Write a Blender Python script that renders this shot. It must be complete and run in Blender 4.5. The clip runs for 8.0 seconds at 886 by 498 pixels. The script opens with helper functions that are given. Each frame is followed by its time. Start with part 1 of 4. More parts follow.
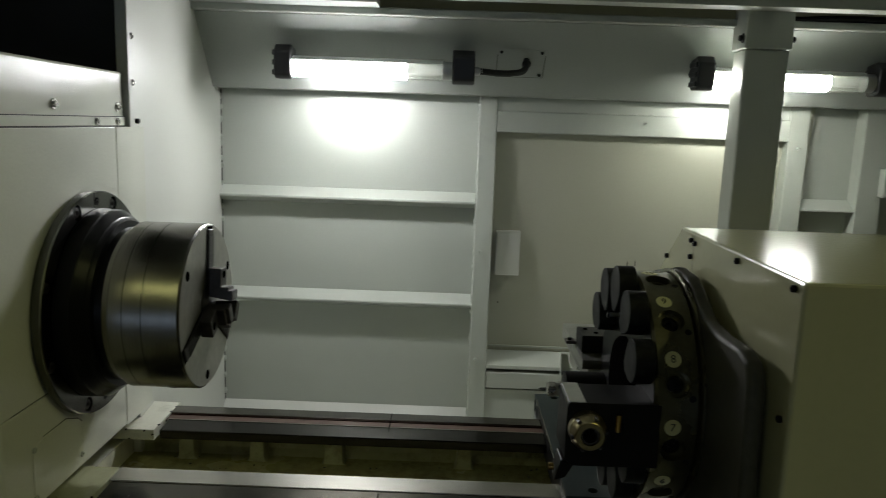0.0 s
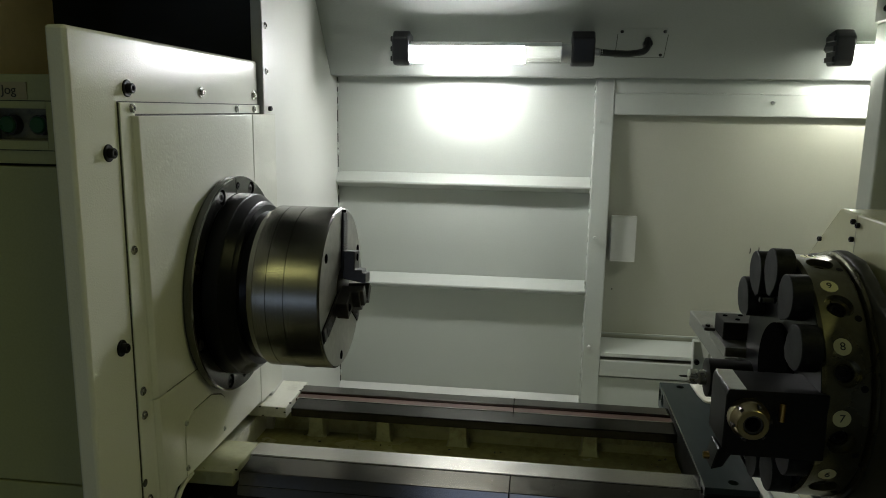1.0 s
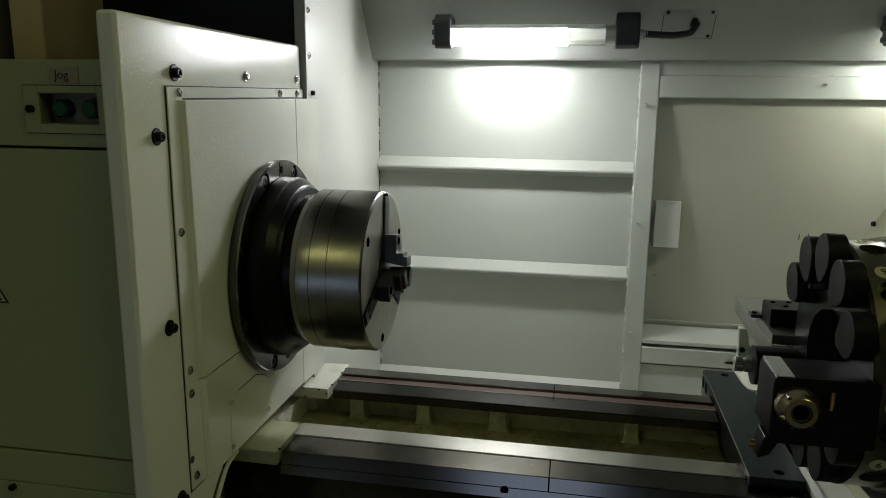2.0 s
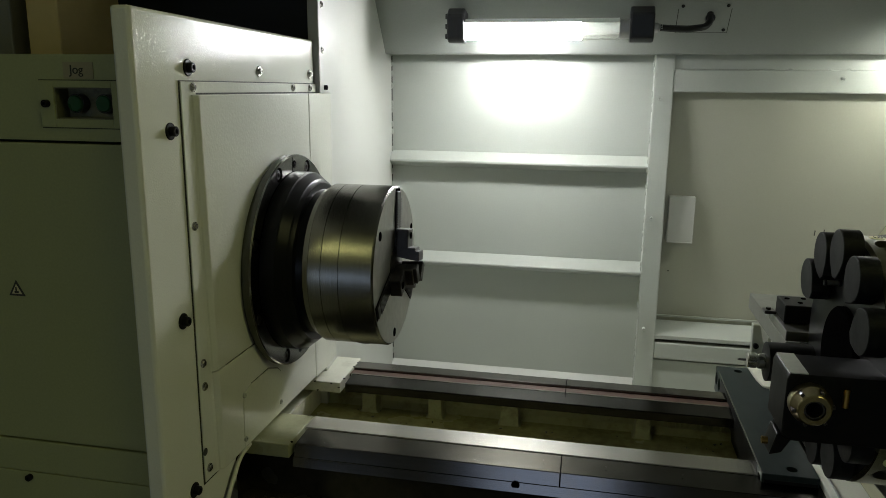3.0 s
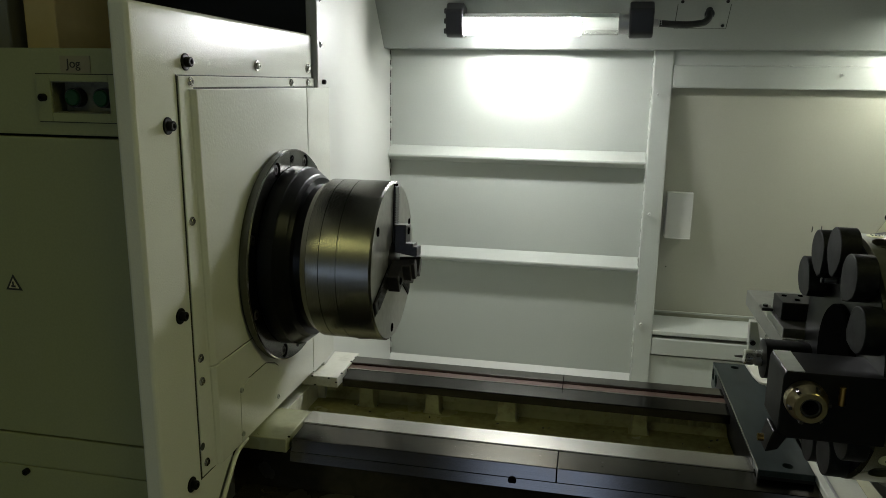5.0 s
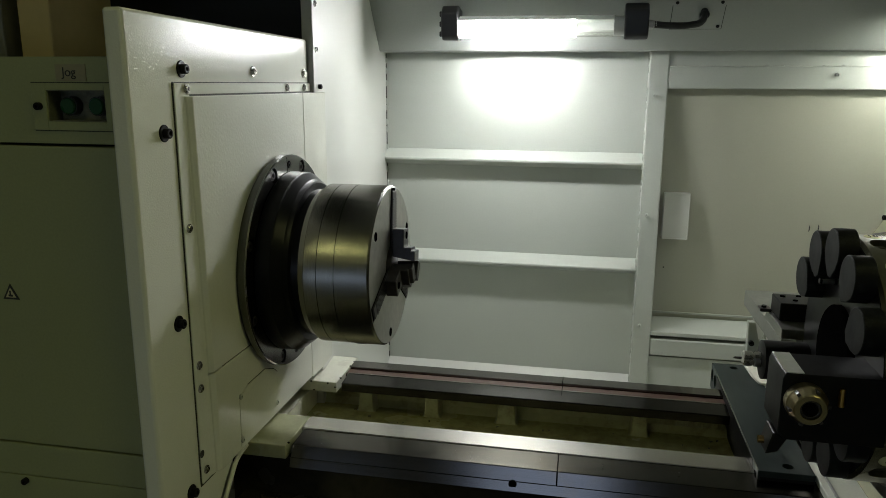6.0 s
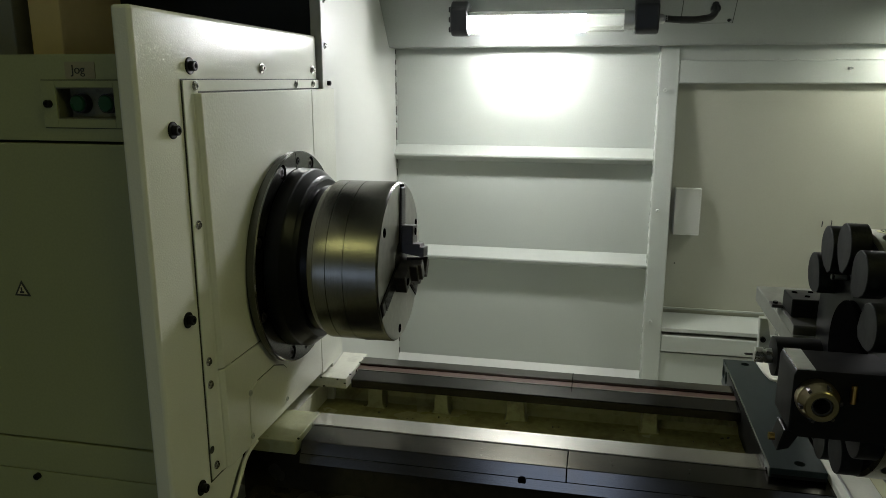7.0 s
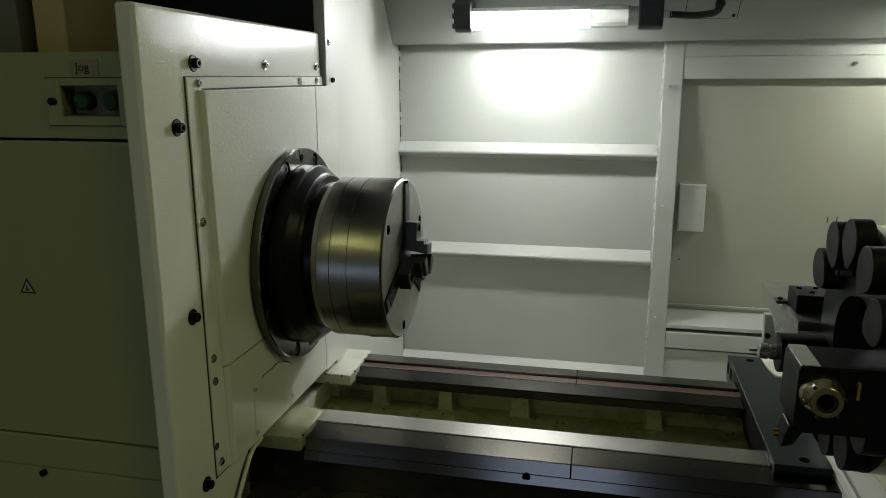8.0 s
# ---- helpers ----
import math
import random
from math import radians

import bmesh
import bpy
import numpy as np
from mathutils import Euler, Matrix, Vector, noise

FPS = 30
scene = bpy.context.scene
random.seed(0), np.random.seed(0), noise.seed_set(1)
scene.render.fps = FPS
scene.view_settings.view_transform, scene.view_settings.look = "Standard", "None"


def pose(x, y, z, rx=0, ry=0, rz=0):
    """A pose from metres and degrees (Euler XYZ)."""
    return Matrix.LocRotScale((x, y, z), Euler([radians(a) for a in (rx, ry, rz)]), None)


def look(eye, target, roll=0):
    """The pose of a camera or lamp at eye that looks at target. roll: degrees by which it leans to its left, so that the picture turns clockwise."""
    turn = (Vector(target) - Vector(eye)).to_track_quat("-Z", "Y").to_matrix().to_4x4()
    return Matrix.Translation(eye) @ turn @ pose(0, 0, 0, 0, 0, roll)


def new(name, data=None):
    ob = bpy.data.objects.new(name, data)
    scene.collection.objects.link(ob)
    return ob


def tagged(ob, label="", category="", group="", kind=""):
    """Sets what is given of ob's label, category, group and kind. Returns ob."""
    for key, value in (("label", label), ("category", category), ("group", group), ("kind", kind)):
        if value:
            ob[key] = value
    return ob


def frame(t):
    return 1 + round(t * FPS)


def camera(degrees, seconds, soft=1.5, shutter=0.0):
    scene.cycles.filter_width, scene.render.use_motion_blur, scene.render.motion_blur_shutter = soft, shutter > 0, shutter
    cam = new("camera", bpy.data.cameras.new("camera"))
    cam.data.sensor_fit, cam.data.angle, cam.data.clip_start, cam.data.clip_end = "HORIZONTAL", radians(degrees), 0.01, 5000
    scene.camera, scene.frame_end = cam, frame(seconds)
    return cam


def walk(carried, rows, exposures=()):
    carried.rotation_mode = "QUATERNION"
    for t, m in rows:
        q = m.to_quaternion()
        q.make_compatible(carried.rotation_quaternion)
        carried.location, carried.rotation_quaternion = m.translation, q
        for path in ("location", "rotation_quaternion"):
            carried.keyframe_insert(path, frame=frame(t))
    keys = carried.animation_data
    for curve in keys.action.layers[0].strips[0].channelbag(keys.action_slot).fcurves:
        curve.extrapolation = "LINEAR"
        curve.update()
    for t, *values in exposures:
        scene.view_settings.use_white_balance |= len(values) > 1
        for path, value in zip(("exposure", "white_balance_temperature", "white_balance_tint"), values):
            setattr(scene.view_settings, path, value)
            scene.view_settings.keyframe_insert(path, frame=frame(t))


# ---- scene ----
cam = camera(61.94, 8.0, soft=0.5, shutter=0.25)
PATH = [
    (0, (-0.0789, 0.0269, 1.5120), (-0.0806, 0.2240, 1.4784), 2.00),
    (0.5, (-0.1263, 0.0239, 1.5059), (-0.1443, 0.2199, 1.4704), 1.90),
    (1, (-0.1467, 0.0273, 1.5008), (-0.1719, 0.2222, 1.4636), 0.90),
    (1.5, (-0.1494, 0.0270, 1.4982), (-0.1811, 0.2205, 1.4592), 1.10),
    (2, (-0.1494, 0.0274, 1.4976), (-0.1850, 0.2199, 1.4565), 0.60),
    (3.5, (-0.1470, 0.0275, 1.4983), (-0.1872, 0.2185, 1.4549), 0.70),
    (4, (-0.1486, 0.0309, 1.4967), (-0.1897, 0.2215, 1.4522), 0.60),
    (5.5, (-0.1472, 0.0276, 1.5031), (-0.1842, 0.2192, 1.4591), 0.80),
    (6, (-0.1488, 0.0300, 1.5044), (-0.1865, 0.2214, 1.4606), 0.30),
    (6.5, (-0.1465, 0.0324, 1.5038), (-0.1857, 0.2235, 1.4597), 0.20),
    (7, (-0.1460, 0.0325, 1.5037), (-0.1866, 0.2232, 1.4589), -0.00),
    (7.5, (-0.1445, 0.0324, 1.5032), (-0.1859, 0.2227, 1.4579), -0.10),
    (8, (-0.1453, 0.0327, 1.5033), (-0.1870, 0.2229, 1.4577), -0.20),
]
walk(cam, [(t, look(eye, target, roll)) for t, eye, target, roll in PATH],
     [(0, -0.36), (0.5, -0.28), (1.0, -0.16), (2.0, -0.09), (3.5, 0.05), (8.0, 0.05)])

# ---- world and workshop light ----
world = bpy.data.worlds.new("world")
scene.world = world
world.use_nodes = True
world.node_tree.nodes["Background"].inputs[0].default_value = (0.55, 0.62, 0.7, 1)
world.node_tree.nodes["Background"].inputs[1].default_value = 0.02
LED_POWER = 120.0
LED_SECOND = 80.0
LED_WATTS = 0.46
LED_SPREAD = 60.0
ROOM_POWER = 20.5
WINDOW_POWER = 1.9


# ---- materials ----
def mat(name, col, rough=0.5, metal=0.0, var=0.12, fine=400.0, broad=6.0, bump=0.0, stretch=(1, 1, 1), dirt=None, dirt_amount=0.0, spec=0.5, coat=0.0, rvar=0.12, deep=0.0006, aniso=0.0):
    """A painted or metal surface: base colour with grain and broad stains, roughness variation and fine relief."""
    m = bpy.data.materials.new(name)
    m.use_nodes = True
    nt = m.node_tree
    b = nt.nodes["Principled BSDF"]
    tc = nt.nodes.new("ShaderNodeTexCoord")
    mp = nt.nodes.new("ShaderNodeMapping")
    mp.inputs["Scale"].default_value = stretch
    nt.links.new(tc.outputs["Object"], mp.inputs["Vector"])
    n1 = nt.nodes.new("ShaderNodeTexNoise")
    n1.inputs["Scale"].default_value, n1.inputs["Detail"].default_value = fine, 3
    n2 = nt.nodes.new("ShaderNodeTexNoise")
    n2.inputs["Scale"].default_value, n2.inputs["Detail"].default_value = broad, 5
    nt.links.new(mp.outputs[0], n1.inputs["Vector"])
    nt.links.new(tc.outputs["Object"], n2.inputs["Vector"])
    add = nt.nodes.new("ShaderNodeMath")
    add.operation = "ADD"
    nt.links.new(n1.outputs["Fac"], add.inputs[0])
    nt.links.new(n2.outputs["Fac"], add.inputs[1])
    ramp = nt.nodes.new("ShaderNodeMapRange")
    ramp.inputs["From Min"].default_value, ramp.inputs["From Max"].default_value = 0.6, 1.4
    nt.links.new(add.outputs[0], ramp.inputs["Value"])
    mix = nt.nodes.new("ShaderNodeMix")
    mix.data_type = "RGBA"
    mix.inputs["A"].default_value = (*[c * (1 - var) for c in col], 1)
    mix.inputs["B"].default_value = (*[min(1, c * (1 + var)) for c in col], 1)
    nt.links.new(ramp.outputs[0], mix.inputs["Factor"])
    out = mix.outputs["Result"]
    if dirt:
        n3 = nt.nodes.new("ShaderNodeTexNoise")
        n3.inputs["Scale"].default_value, n3.inputs["Detail"].default_value, n3.inputs["Roughness"].default_value = broad * 2.3, 8, 0.7
        nt.links.new(tc.outputs["Object"], n3.inputs["Vector"])
        r3 = nt.nodes.new("ShaderNodeMapRange")
        r3.inputs["From Min"].default_value, r3.inputs["From Max"].default_value = 0.5, 0.75
        r3.inputs["To Max"].default_value = dirt_amount
        nt.links.new(n3.outputs["Fac"], r3.inputs["Value"])
        mx = nt.nodes.new("ShaderNodeMix")
        mx.data_type = "RGBA"
        mx.inputs["B"].default_value = (*dirt, 1)
        nt.links.new(out, mx.inputs["A"])
        nt.links.new(r3.outputs[0], mx.inputs["Factor"])
        out = mx.outputs["Result"]
    nt.links.new(out, b.inputs["Base Color"])
    rr = nt.nodes.new("ShaderNodeMapRange")
    rr.inputs["To Min"].default_value, rr.inputs["To Max"].default_value = max(0.03, rough - rvar), min(1, rough + rvar)
    nt.links.new(n2.outputs["Fac"], rr.inputs["Value"])
    nt.links.new(rr.outputs[0], b.inputs["Roughness"])
    b.inputs["Metallic"].default_value = metal
    b.inputs["Specular IOR Level"].default_value = spec
    b.inputs["Coat Weight"].default_value = coat
    b.inputs["Coat Roughness"].default_value = 0.15
    if aniso:
        b.inputs["Anisotropic"].default_value = aniso
        tg = nt.nodes.new("ShaderNodeTangent")
        tg.direction_type, tg.axis = "RADIAL", "X"
        nt.links.new(tg.outputs[0], b.inputs["Tangent"])
    if bump:
        bp = nt.nodes.new("ShaderNodeBump")
        bp.inputs["Strength"].default_value = bump
        bp.inputs["Distance"].default_value = deep
        nt.links.new(n1.outputs["Fac"], bp.inputs["Height"])
        nt.links.new(bp.outputs[0], b.inputs["Normal"])
    return m


def glow(name, col, strength):
    m = bpy.data.materials.new(name)
    m.use_nodes = True
    b = m.node_tree.nodes["Principled BSDF"]
    b.inputs["Base Color"].default_value = (0.9, 0.9, 0.9, 1)
    b.inputs["Emission Color"].default_value = (*col, 1)
    b.inputs["Emission Strength"].default_value = strength
    return m


PAINT = (0.398, 0.422, 0.379)
HEADPAINT = (0.69, 0.70, 0.62)
WALL = mat("smooth_cream_paint", PAINT, 0.42, var=0.03, fine=250, broad=3, bump=0.08, dirt=(0.5, 0.5, 0.42), dirt_amount=0.12)
# lighter copy of WALL: stronger lamp light on these faces is put into the colour
LITWALL = mat("lit_cream_paint", (0.50, 0.51, 0.468), 0.42, var=0.03, fine=250, broad=3, bump=0.08, dirt=(0.5, 0.5, 0.42), dirt_amount=0.12)
DOORPAINT = mat("beige_cream_paint", (0.375, 0.378, 0.305), 0.42, var=0.03, fine=250, broad=3, bump=0.08, dirt=(0.46, 0.44, 0.34), dirt_amount=0.15)
TEXTURED = mat("textured_cream_paint", HEADPAINT, 0.15, var=0.03, fine=430, broad=4, bump=0.55, rvar=0.03, deep=0.0005, spec=0.12)
COVER = mat("orange_peel_cream_paint", HEADPAINT, 0.16, var=0.03, fine=220, broad=4, bump=0.55, rvar=0.04, dirt=(0.55, 0.54, 0.45), dirt_amount=0.1)
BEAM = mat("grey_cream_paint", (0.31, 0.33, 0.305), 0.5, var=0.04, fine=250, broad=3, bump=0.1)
CASTPAINT = mat("oily_cast_paint", (0.37, 0.375, 0.225), 0.35, var=0.12, fine=90, broad=9, bump=0.5, dirt=(0.07, 0.06, 0.035), dirt_amount=0.85)
CREAMCAST = mat("worn_cream_cast_paint", (0.62, 0.62, 0.53), 0.35, var=0.06, fine=120, broad=12, bump=0.3, dirt=(0.2, 0.19, 0.13), dirt_amount=0.45)
BLOCKPAINT = mat("olive_block_paint", (0.36, 0.37, 0.23), 0.3, var=0.08, fine=120, broad=12, bump=0.2, dirt=(0.16, 0.15, 0.08), dirt_amount=0.4)
TROUGH = mat("oil_stained_trough", (0.38, 0.37, 0.19), 0.25, var=0.3, fine=70, broad=9, bump=0.5, dirt=(0.12, 0.075, 0.035), dirt_amount=0.7)
GROUND = mat("ground_steel", (0.39, 0.375, 0.345), 0.22, 1.0, var=0.12, fine=120, broad=7, bump=0.05, stretch=(0.05, 8, 8), dirt=(0.3, 0.26, 0.2), dirt_amount=0.2, rvar=0.06)
BROWNWAY = mat("brown_wiper_strip", (0.085, 0.046, 0.034), 0.35, 0.3, var=0.2, fine=100, broad=8, stretch=(0.05, 8, 8))
TURNED = mat("turned_steel", (0.21, 0.204, 0.183), 0.25, 1.0, var=0.14, fine=60, broad=5, bump=0.05, stretch=(14, 0.3, 0.3), rvar=0.04, aniso=0.6)
FACE = mat("faced_steel", (0.44, 0.435, 0.405), 0.46, 1.0, var=0.15, fine=70, broad=9, bump=0.04)
BLACKOX = mat("black_oxide_steel", (0.009, 0.009, 0.0088), 0.42, 0.0, var=0.25, fine=140, broad=16, bump=0.05, spec=0.12)
NOSE = mat("oiled_dark_nose_steel", (0.006, 0.0062, 0.0066), 0.3, 0.0, var=0.25, fine=90, broad=8, stretch=(9, 0.5, 0.5), rvar=0.06, spec=0.16)
RIM = mat("dark_flange_rim_steel", (0.125, 0.125, 0.115), 0.24, 1.0, var=0.15, fine=90, broad=6, stretch=(9, 0.5, 0.5), rvar=0.05)
POLISHED = mat("polished_dark_steel", (0.34, 0.33, 0.31), 0.13, 1.0, var=0.1, fine=90, broad=6, rvar=0.04)
JAW = mat("dark_hardened_steel", (0.075, 0.07, 0.07), 0.36, 0.9, var=0.2, fine=120, broad=12)
SHANK = mat("grey_tool_steel", (0.30, 0.30, 0.28), 0.35, 0.8, var=0.15, fine=120, broad=20, stretch=(1, 0.2, 1))
PLUG = mat("dark_grey_plastic", (0.007, 0.0075, 0.008), 0.5, var=0.12, fine=120, broad=38, bump=0.1, dirt=(0.026, 0.030, 0.029), dirt_amount=0.6, spec=0.12)
TURRET = mat("blued_turret_steel", (0.135, 0.128, 0.082), 0.28, 0.85, var=0.2, fine=120, broad=14, bump=0.05, dirt=(0.06, 0.054, 0.03), dirt_amount=0.4, rvar=0.06)
BLACKPL = mat("black_plastic", (0.014, 0.014, 0.016), 0.4, var=0.15, fine=200, broad=15, bump=0.1)
HOUSING = mat("matt_black_casting", (0.060, 0.058, 0.045), 0.5, var=0.2, fine=120, broad=15, bump=0.25, spec=0.3)
RUBBER = mat("black_rubber", (0.012, 0.012, 0.012), 0.5, var=0.2, fine=150, broad=15)
PANBLACK = mat("black_oily_sheet", (0.035, 0.03, 0.02), 0.24, 0.0, var=0.3, fine=60, broad=7, dirt=(0.05, 0.04, 0.022), dirt_amount=0.5, spec=0.5)
BLUEPLATE = mat("blue_grey_ground_plate", (0.021, 0.029, 0.029), 0.36, 0.0, var=0.22, fine=120, broad=14, stretch=(1, 0.15, 1), dirt=(0.013, 0.018, 0.018), dirt_amount=0.4, spec=0.16)
STRIP = mat("pale_ground_strip", (0.72, 0.73, 0.7), 0.3, 0.7, var=0.1, fine=120, broad=20)
GUIDE = mat("oily_guide_steel", (0.050, 0.046, 0.037), 0.18, 1.0, var=0.15, fine=120, broad=7, bump=0.05, stretch=(0.05, 8, 8), dirt=(0.07, 0.055, 0.035), dirt_amount=0.4, rvar=0.06)
FRONT = mat("polished_front_steel", (0.10, 0.095, 0.092), 0.14, 1.0, var=0.15, fine=120, broad=7, bump=0.05, stretch=(0.05, 8, 8), dirt=(0.12, 0.09, 0.06), dirt_amount=0.4, rvar=0.05)
REARGUIDE = mat("oiled_rear_guide", (0.024, 0.022, 0.019), 0.16, 1.0, var=0.3, fine=120, broad=7, stretch=(0.05, 8, 8), rvar=0.06)
REARWAY = mat("oiled_rear_way", (0.14, 0.132, 0.12), 0.14, 1.0, var=0.2, fine=120, broad=7, stretch=(0.05, 8, 8), rvar=0.05)
BRASS = mat("brass_coloured_steel", (0.33, 0.28, 0.165), 0.32, 1.0, var=0.15, fine=150, broad=20)
COPPER = mat("bright_brass", (0.55, 0.36, 0.12), 0.28, 1.0, var=0.15, fine=150, broad=20)
BRIGHT = mat("bright_screw_steel", (0.55, 0.54, 0.5), 0.3, 1.0, var=0.12, fine=200, broad=30)
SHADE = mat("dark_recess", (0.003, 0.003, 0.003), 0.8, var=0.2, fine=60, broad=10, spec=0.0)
SEAM = mat("dark_joint", (0.03, 0.03, 0.025), 0.7, var=0.2, fine=200, broad=20)
LEFTPANEL = mat("olive_cream_panel_paint", (0.285, 0.308, 0.158), 0.4, var=0.08, fine=300, broad=2.5, bump=0.15, dirt=(0.3, 0.3, 0.22), dirt_amount=0.25)
# darker than the panel paint, with random dark blotches
RECESSPAINT = mat("blotchy_recess_paint", (0.15, 0.15, 0.095), 0.5, var=0.25, fine=200, broad=40, dirt=(0.04, 0.04, 0.025), dirt_amount=0.7)
SCREWSTEEL = mat("dull_screw_steel", (0.42, 0.41, 0.39), 0.25, 1.0, var=0.15, fine=200, broad=60)
SLIDEGREY = mat("worn_grey_green_paint", (0.17, 0.175, 0.15), 0.4, var=0.12, fine=150, broad=14, bump=0.1, dirt=(0.07, 0.07, 0.055), dirt_amount=0.4)
BUTTON = mat("green_button_plastic", (0.006, 0.06, 0.02), 0.3, var=0.1, fine=100, broad=30)
PAPER = mat("yellowed_paper", (0.27, 0.25, 0.16), 0.7, var=0.08, fine=200, broad=20)
INK = mat("black_ink", (0.02, 0.02, 0.02), 0.6, var=0.1)
LABEL = mat("ivory_number_disc", (0.56, 0.54, 0.29), 0.4, var=0.06, fine=150, broad=30)
TAN = mat("tan_painted_wall", (0.68, 0.53, 0.22), 0.6, var=0.05, fine=60, broad=2)
CONCRETE = mat("grey_concrete", (0.28, 0.28, 0.27), 0.6, var=0.15, fine=40, broad=1.5, bump=0.3)
ROOMWALL = mat("grey_workshop_wall", (0.32, 0.33, 0.33), 0.7, var=0.08, fine=30, broad=0.8)
YELLOW = mat("faded_warning_yellow", (0.5, 0.46, 0.28), 0.5, var=0.08)
WHITEPL = mat("white_lamp_plastic", (0.75, 0.76, 0.74), 0.4, var=0.05)
GLOSSCOVER = mat("glossy_cream_paint", (0.47, 0.465, 0.30), 0.13, var=0.03, fine=120, broad=4, bump=0.25, rvar=0.04)
ALU = mat("grey_aluminium", (0.45, 0.45, 0.45), 0.4, 0.8, var=0.08)
LED = glow("led_diffuser", (0.99, 1.0, 1.0), LED_POWER)
# second lamp's emission is set weaker and slightly yellower than the first
LED_DIM = glow("dimmer_led_diffuser", (0.985, 1.0, 0.92), LED_SECOND)
TUBE = glow("workshop_tube", (0.97, 0.97, 0.40), ROOM_POWER)
DAYLIGHT = glow("frosted_daylight_glass", (0.55, 0.7, 1.0), WINDOW_POWER)
CLEAR = bpy.data.materials.new("clear_tube_plastic")
CLEAR.use_nodes = True
_b = CLEAR.node_tree.nodes["Principled BSDF"]
_b.inputs["Base Color"].default_value = (0.9, 0.92, 0.88, 1)
_b.inputs["Transmission Weight"].default_value = 0.75
_b.inputs["Roughness"].default_value = 0.2
_b.inputs["IOR"].default_value = 1.1

# ---- mesh tools ----
ORIGIN = {}
AX = {"x": Matrix.Rotation(radians(90), 4, "Y"), "-x": Matrix.Rotation(radians(-90), 4, "Y"),
      "y": Matrix.Rotation(radians(-90), 4, "X"), "-y": Matrix.Rotation(radians(90), 4, "X"), "z": Matrix.Identity(4)}


def thing(name, at, label, category, group="", kind=""):
    ob = new(name)
    ob.location = at
    ob.empty_display_size = 0.05
    ORIGIN[ob] = Vector(at)
    return tagged(ob, label, category, group, kind)


def finish(bm, name, material, smooth=35):
    bmesh.ops.recalc_face_normals(bm, faces=bm.faces)
    for f in bm.faces:
        f.smooth = True
    for e in bm.edges:
        if len(e.link_faces) == 2:
            a, b = (f.calc_area() for f in e.link_faces)
            turn = math.degrees(e.calc_face_angle(0))
            # broad faces stay flat beside their rounded edges
            e.smooth = not (turn > smooth or turn > 6 and max(a, b) > 4 * min(a, b))
    me = bpy.data.meshes.new(name)
    bm.to_mesh(me)
    bm.free()
    me.materials.append(material)
    return me


def part(name, bm, material, parent, label="", smooth=35):
    """Links a bmesh, drawn in world places, as one mesh under a thing or a part."""
    bmesh.ops.translate(bm, verts=bm.verts, vec=-ORIGIN[parent])
    ob = new(name, finish(bm, name, material, smooth))
    ob.parent = parent
    ORIGIN[ob] = ORIGIN[parent]
    return tagged(ob, label)


def solo(name, bm, material, at, label, category, group="", kind="", smooth=35):
    bmesh.ops.translate(bm, verts=bm.verts, vec=-Vector(at))
    ob = new(name, finish(bm, name, material, smooth))
    ob.location = at
    ORIGIN[ob] = Vector(at)
    return tagged(ob, label, category, group, kind)


def box(x0, x1, y0, y1, z0, z1, r=0.0, seg=2):
    bm = bmesh.new()
    bmesh.ops.create_cube(bm, size=1)
    for v in bm.verts:
        v.co = ((x0 + x1) / 2 + v.co.x * (x1 - x0), (y0 + y1) / 2 + v.co.y * (y1 - y0), (z0 + z1) / 2 + v.co.z * (z1 - z0))
    if r:
        bmesh.ops.bevel(bm, geom=bm.edges[:], offset=r, segments=seg, affect="EDGES", profile=0.5)
    return bm


def prism(pts, axis, a, b, r=0.0, seg=2):
    """A polygon in the plane across axis, drawn out from a to b. Points: (y, z) for x, (x, z) for y, (x, y) for z."""
    bm = bmesh.new()

    def at(p, d):
        return {"x": (d, p[0], p[1]), "y": (p[0], d, p[1]), "z": (p[0], p[1], d)}[axis]
    lo = [bm.verts.new(at(p, a)) for p in pts]
    hi = [bm.verts.new(at(p, b)) for p in pts]
    bm.faces.new(lo)
    bm.faces.new(hi[::-1])
    n = len(pts)
    for i in range(n):
        bm.faces.new((lo[i], hi[i], hi[(i + 1) % n], lo[(i + 1) % n]))
    bmesh.ops.recalc_face_normals(bm, faces=bm.faces)
    if r:
        bmesh.ops.bevel(bm, geom=bm.edges[:], offset=r, segments=seg, affect="EDGES", profile=0.5)
    return bm


def lathe(profile, centre, axis="x", n=64):
    """Turns (along, radius) points round an axis through centre."""
    bm = bmesh.new()
    rings = []
    for a, r in profile:
        if r < 1e-6:
            rings.append([bm.verts.new((0, 0, a))])
        else:
            rings.append([bm.verts.new((r * math.cos(2 * math.pi * k / n), r * math.sin(2 * math.pi * k / n), a)) for k in range(n)])
    for p, q in zip(rings, rings[1:]):
        for k in range(n):
            k2 = (k + 1) % n
            if len(p) == 1 and len(q) == 1:
                continue
            if len(p) == 1:
                bm.faces.new((p[0], q[k], q[k2]))
            elif len(q) == 1:
                bm.faces.new((p[k], q[0], p[k2]))
            else:
                bm.faces.new((p[k], q[k], q[k2], p[k2]))
    bm.transform(Matrix.Translation(centre) @ AX[axis])
    return bm


def rod(centre, axis, length, r, bev=0.0, n=32):
    b = bev or r * 0.04
    return lathe([(0, 0), (0, r - b), (b, r), (length - b, r), (length, r - b), (length, 0)], centre, axis, n)


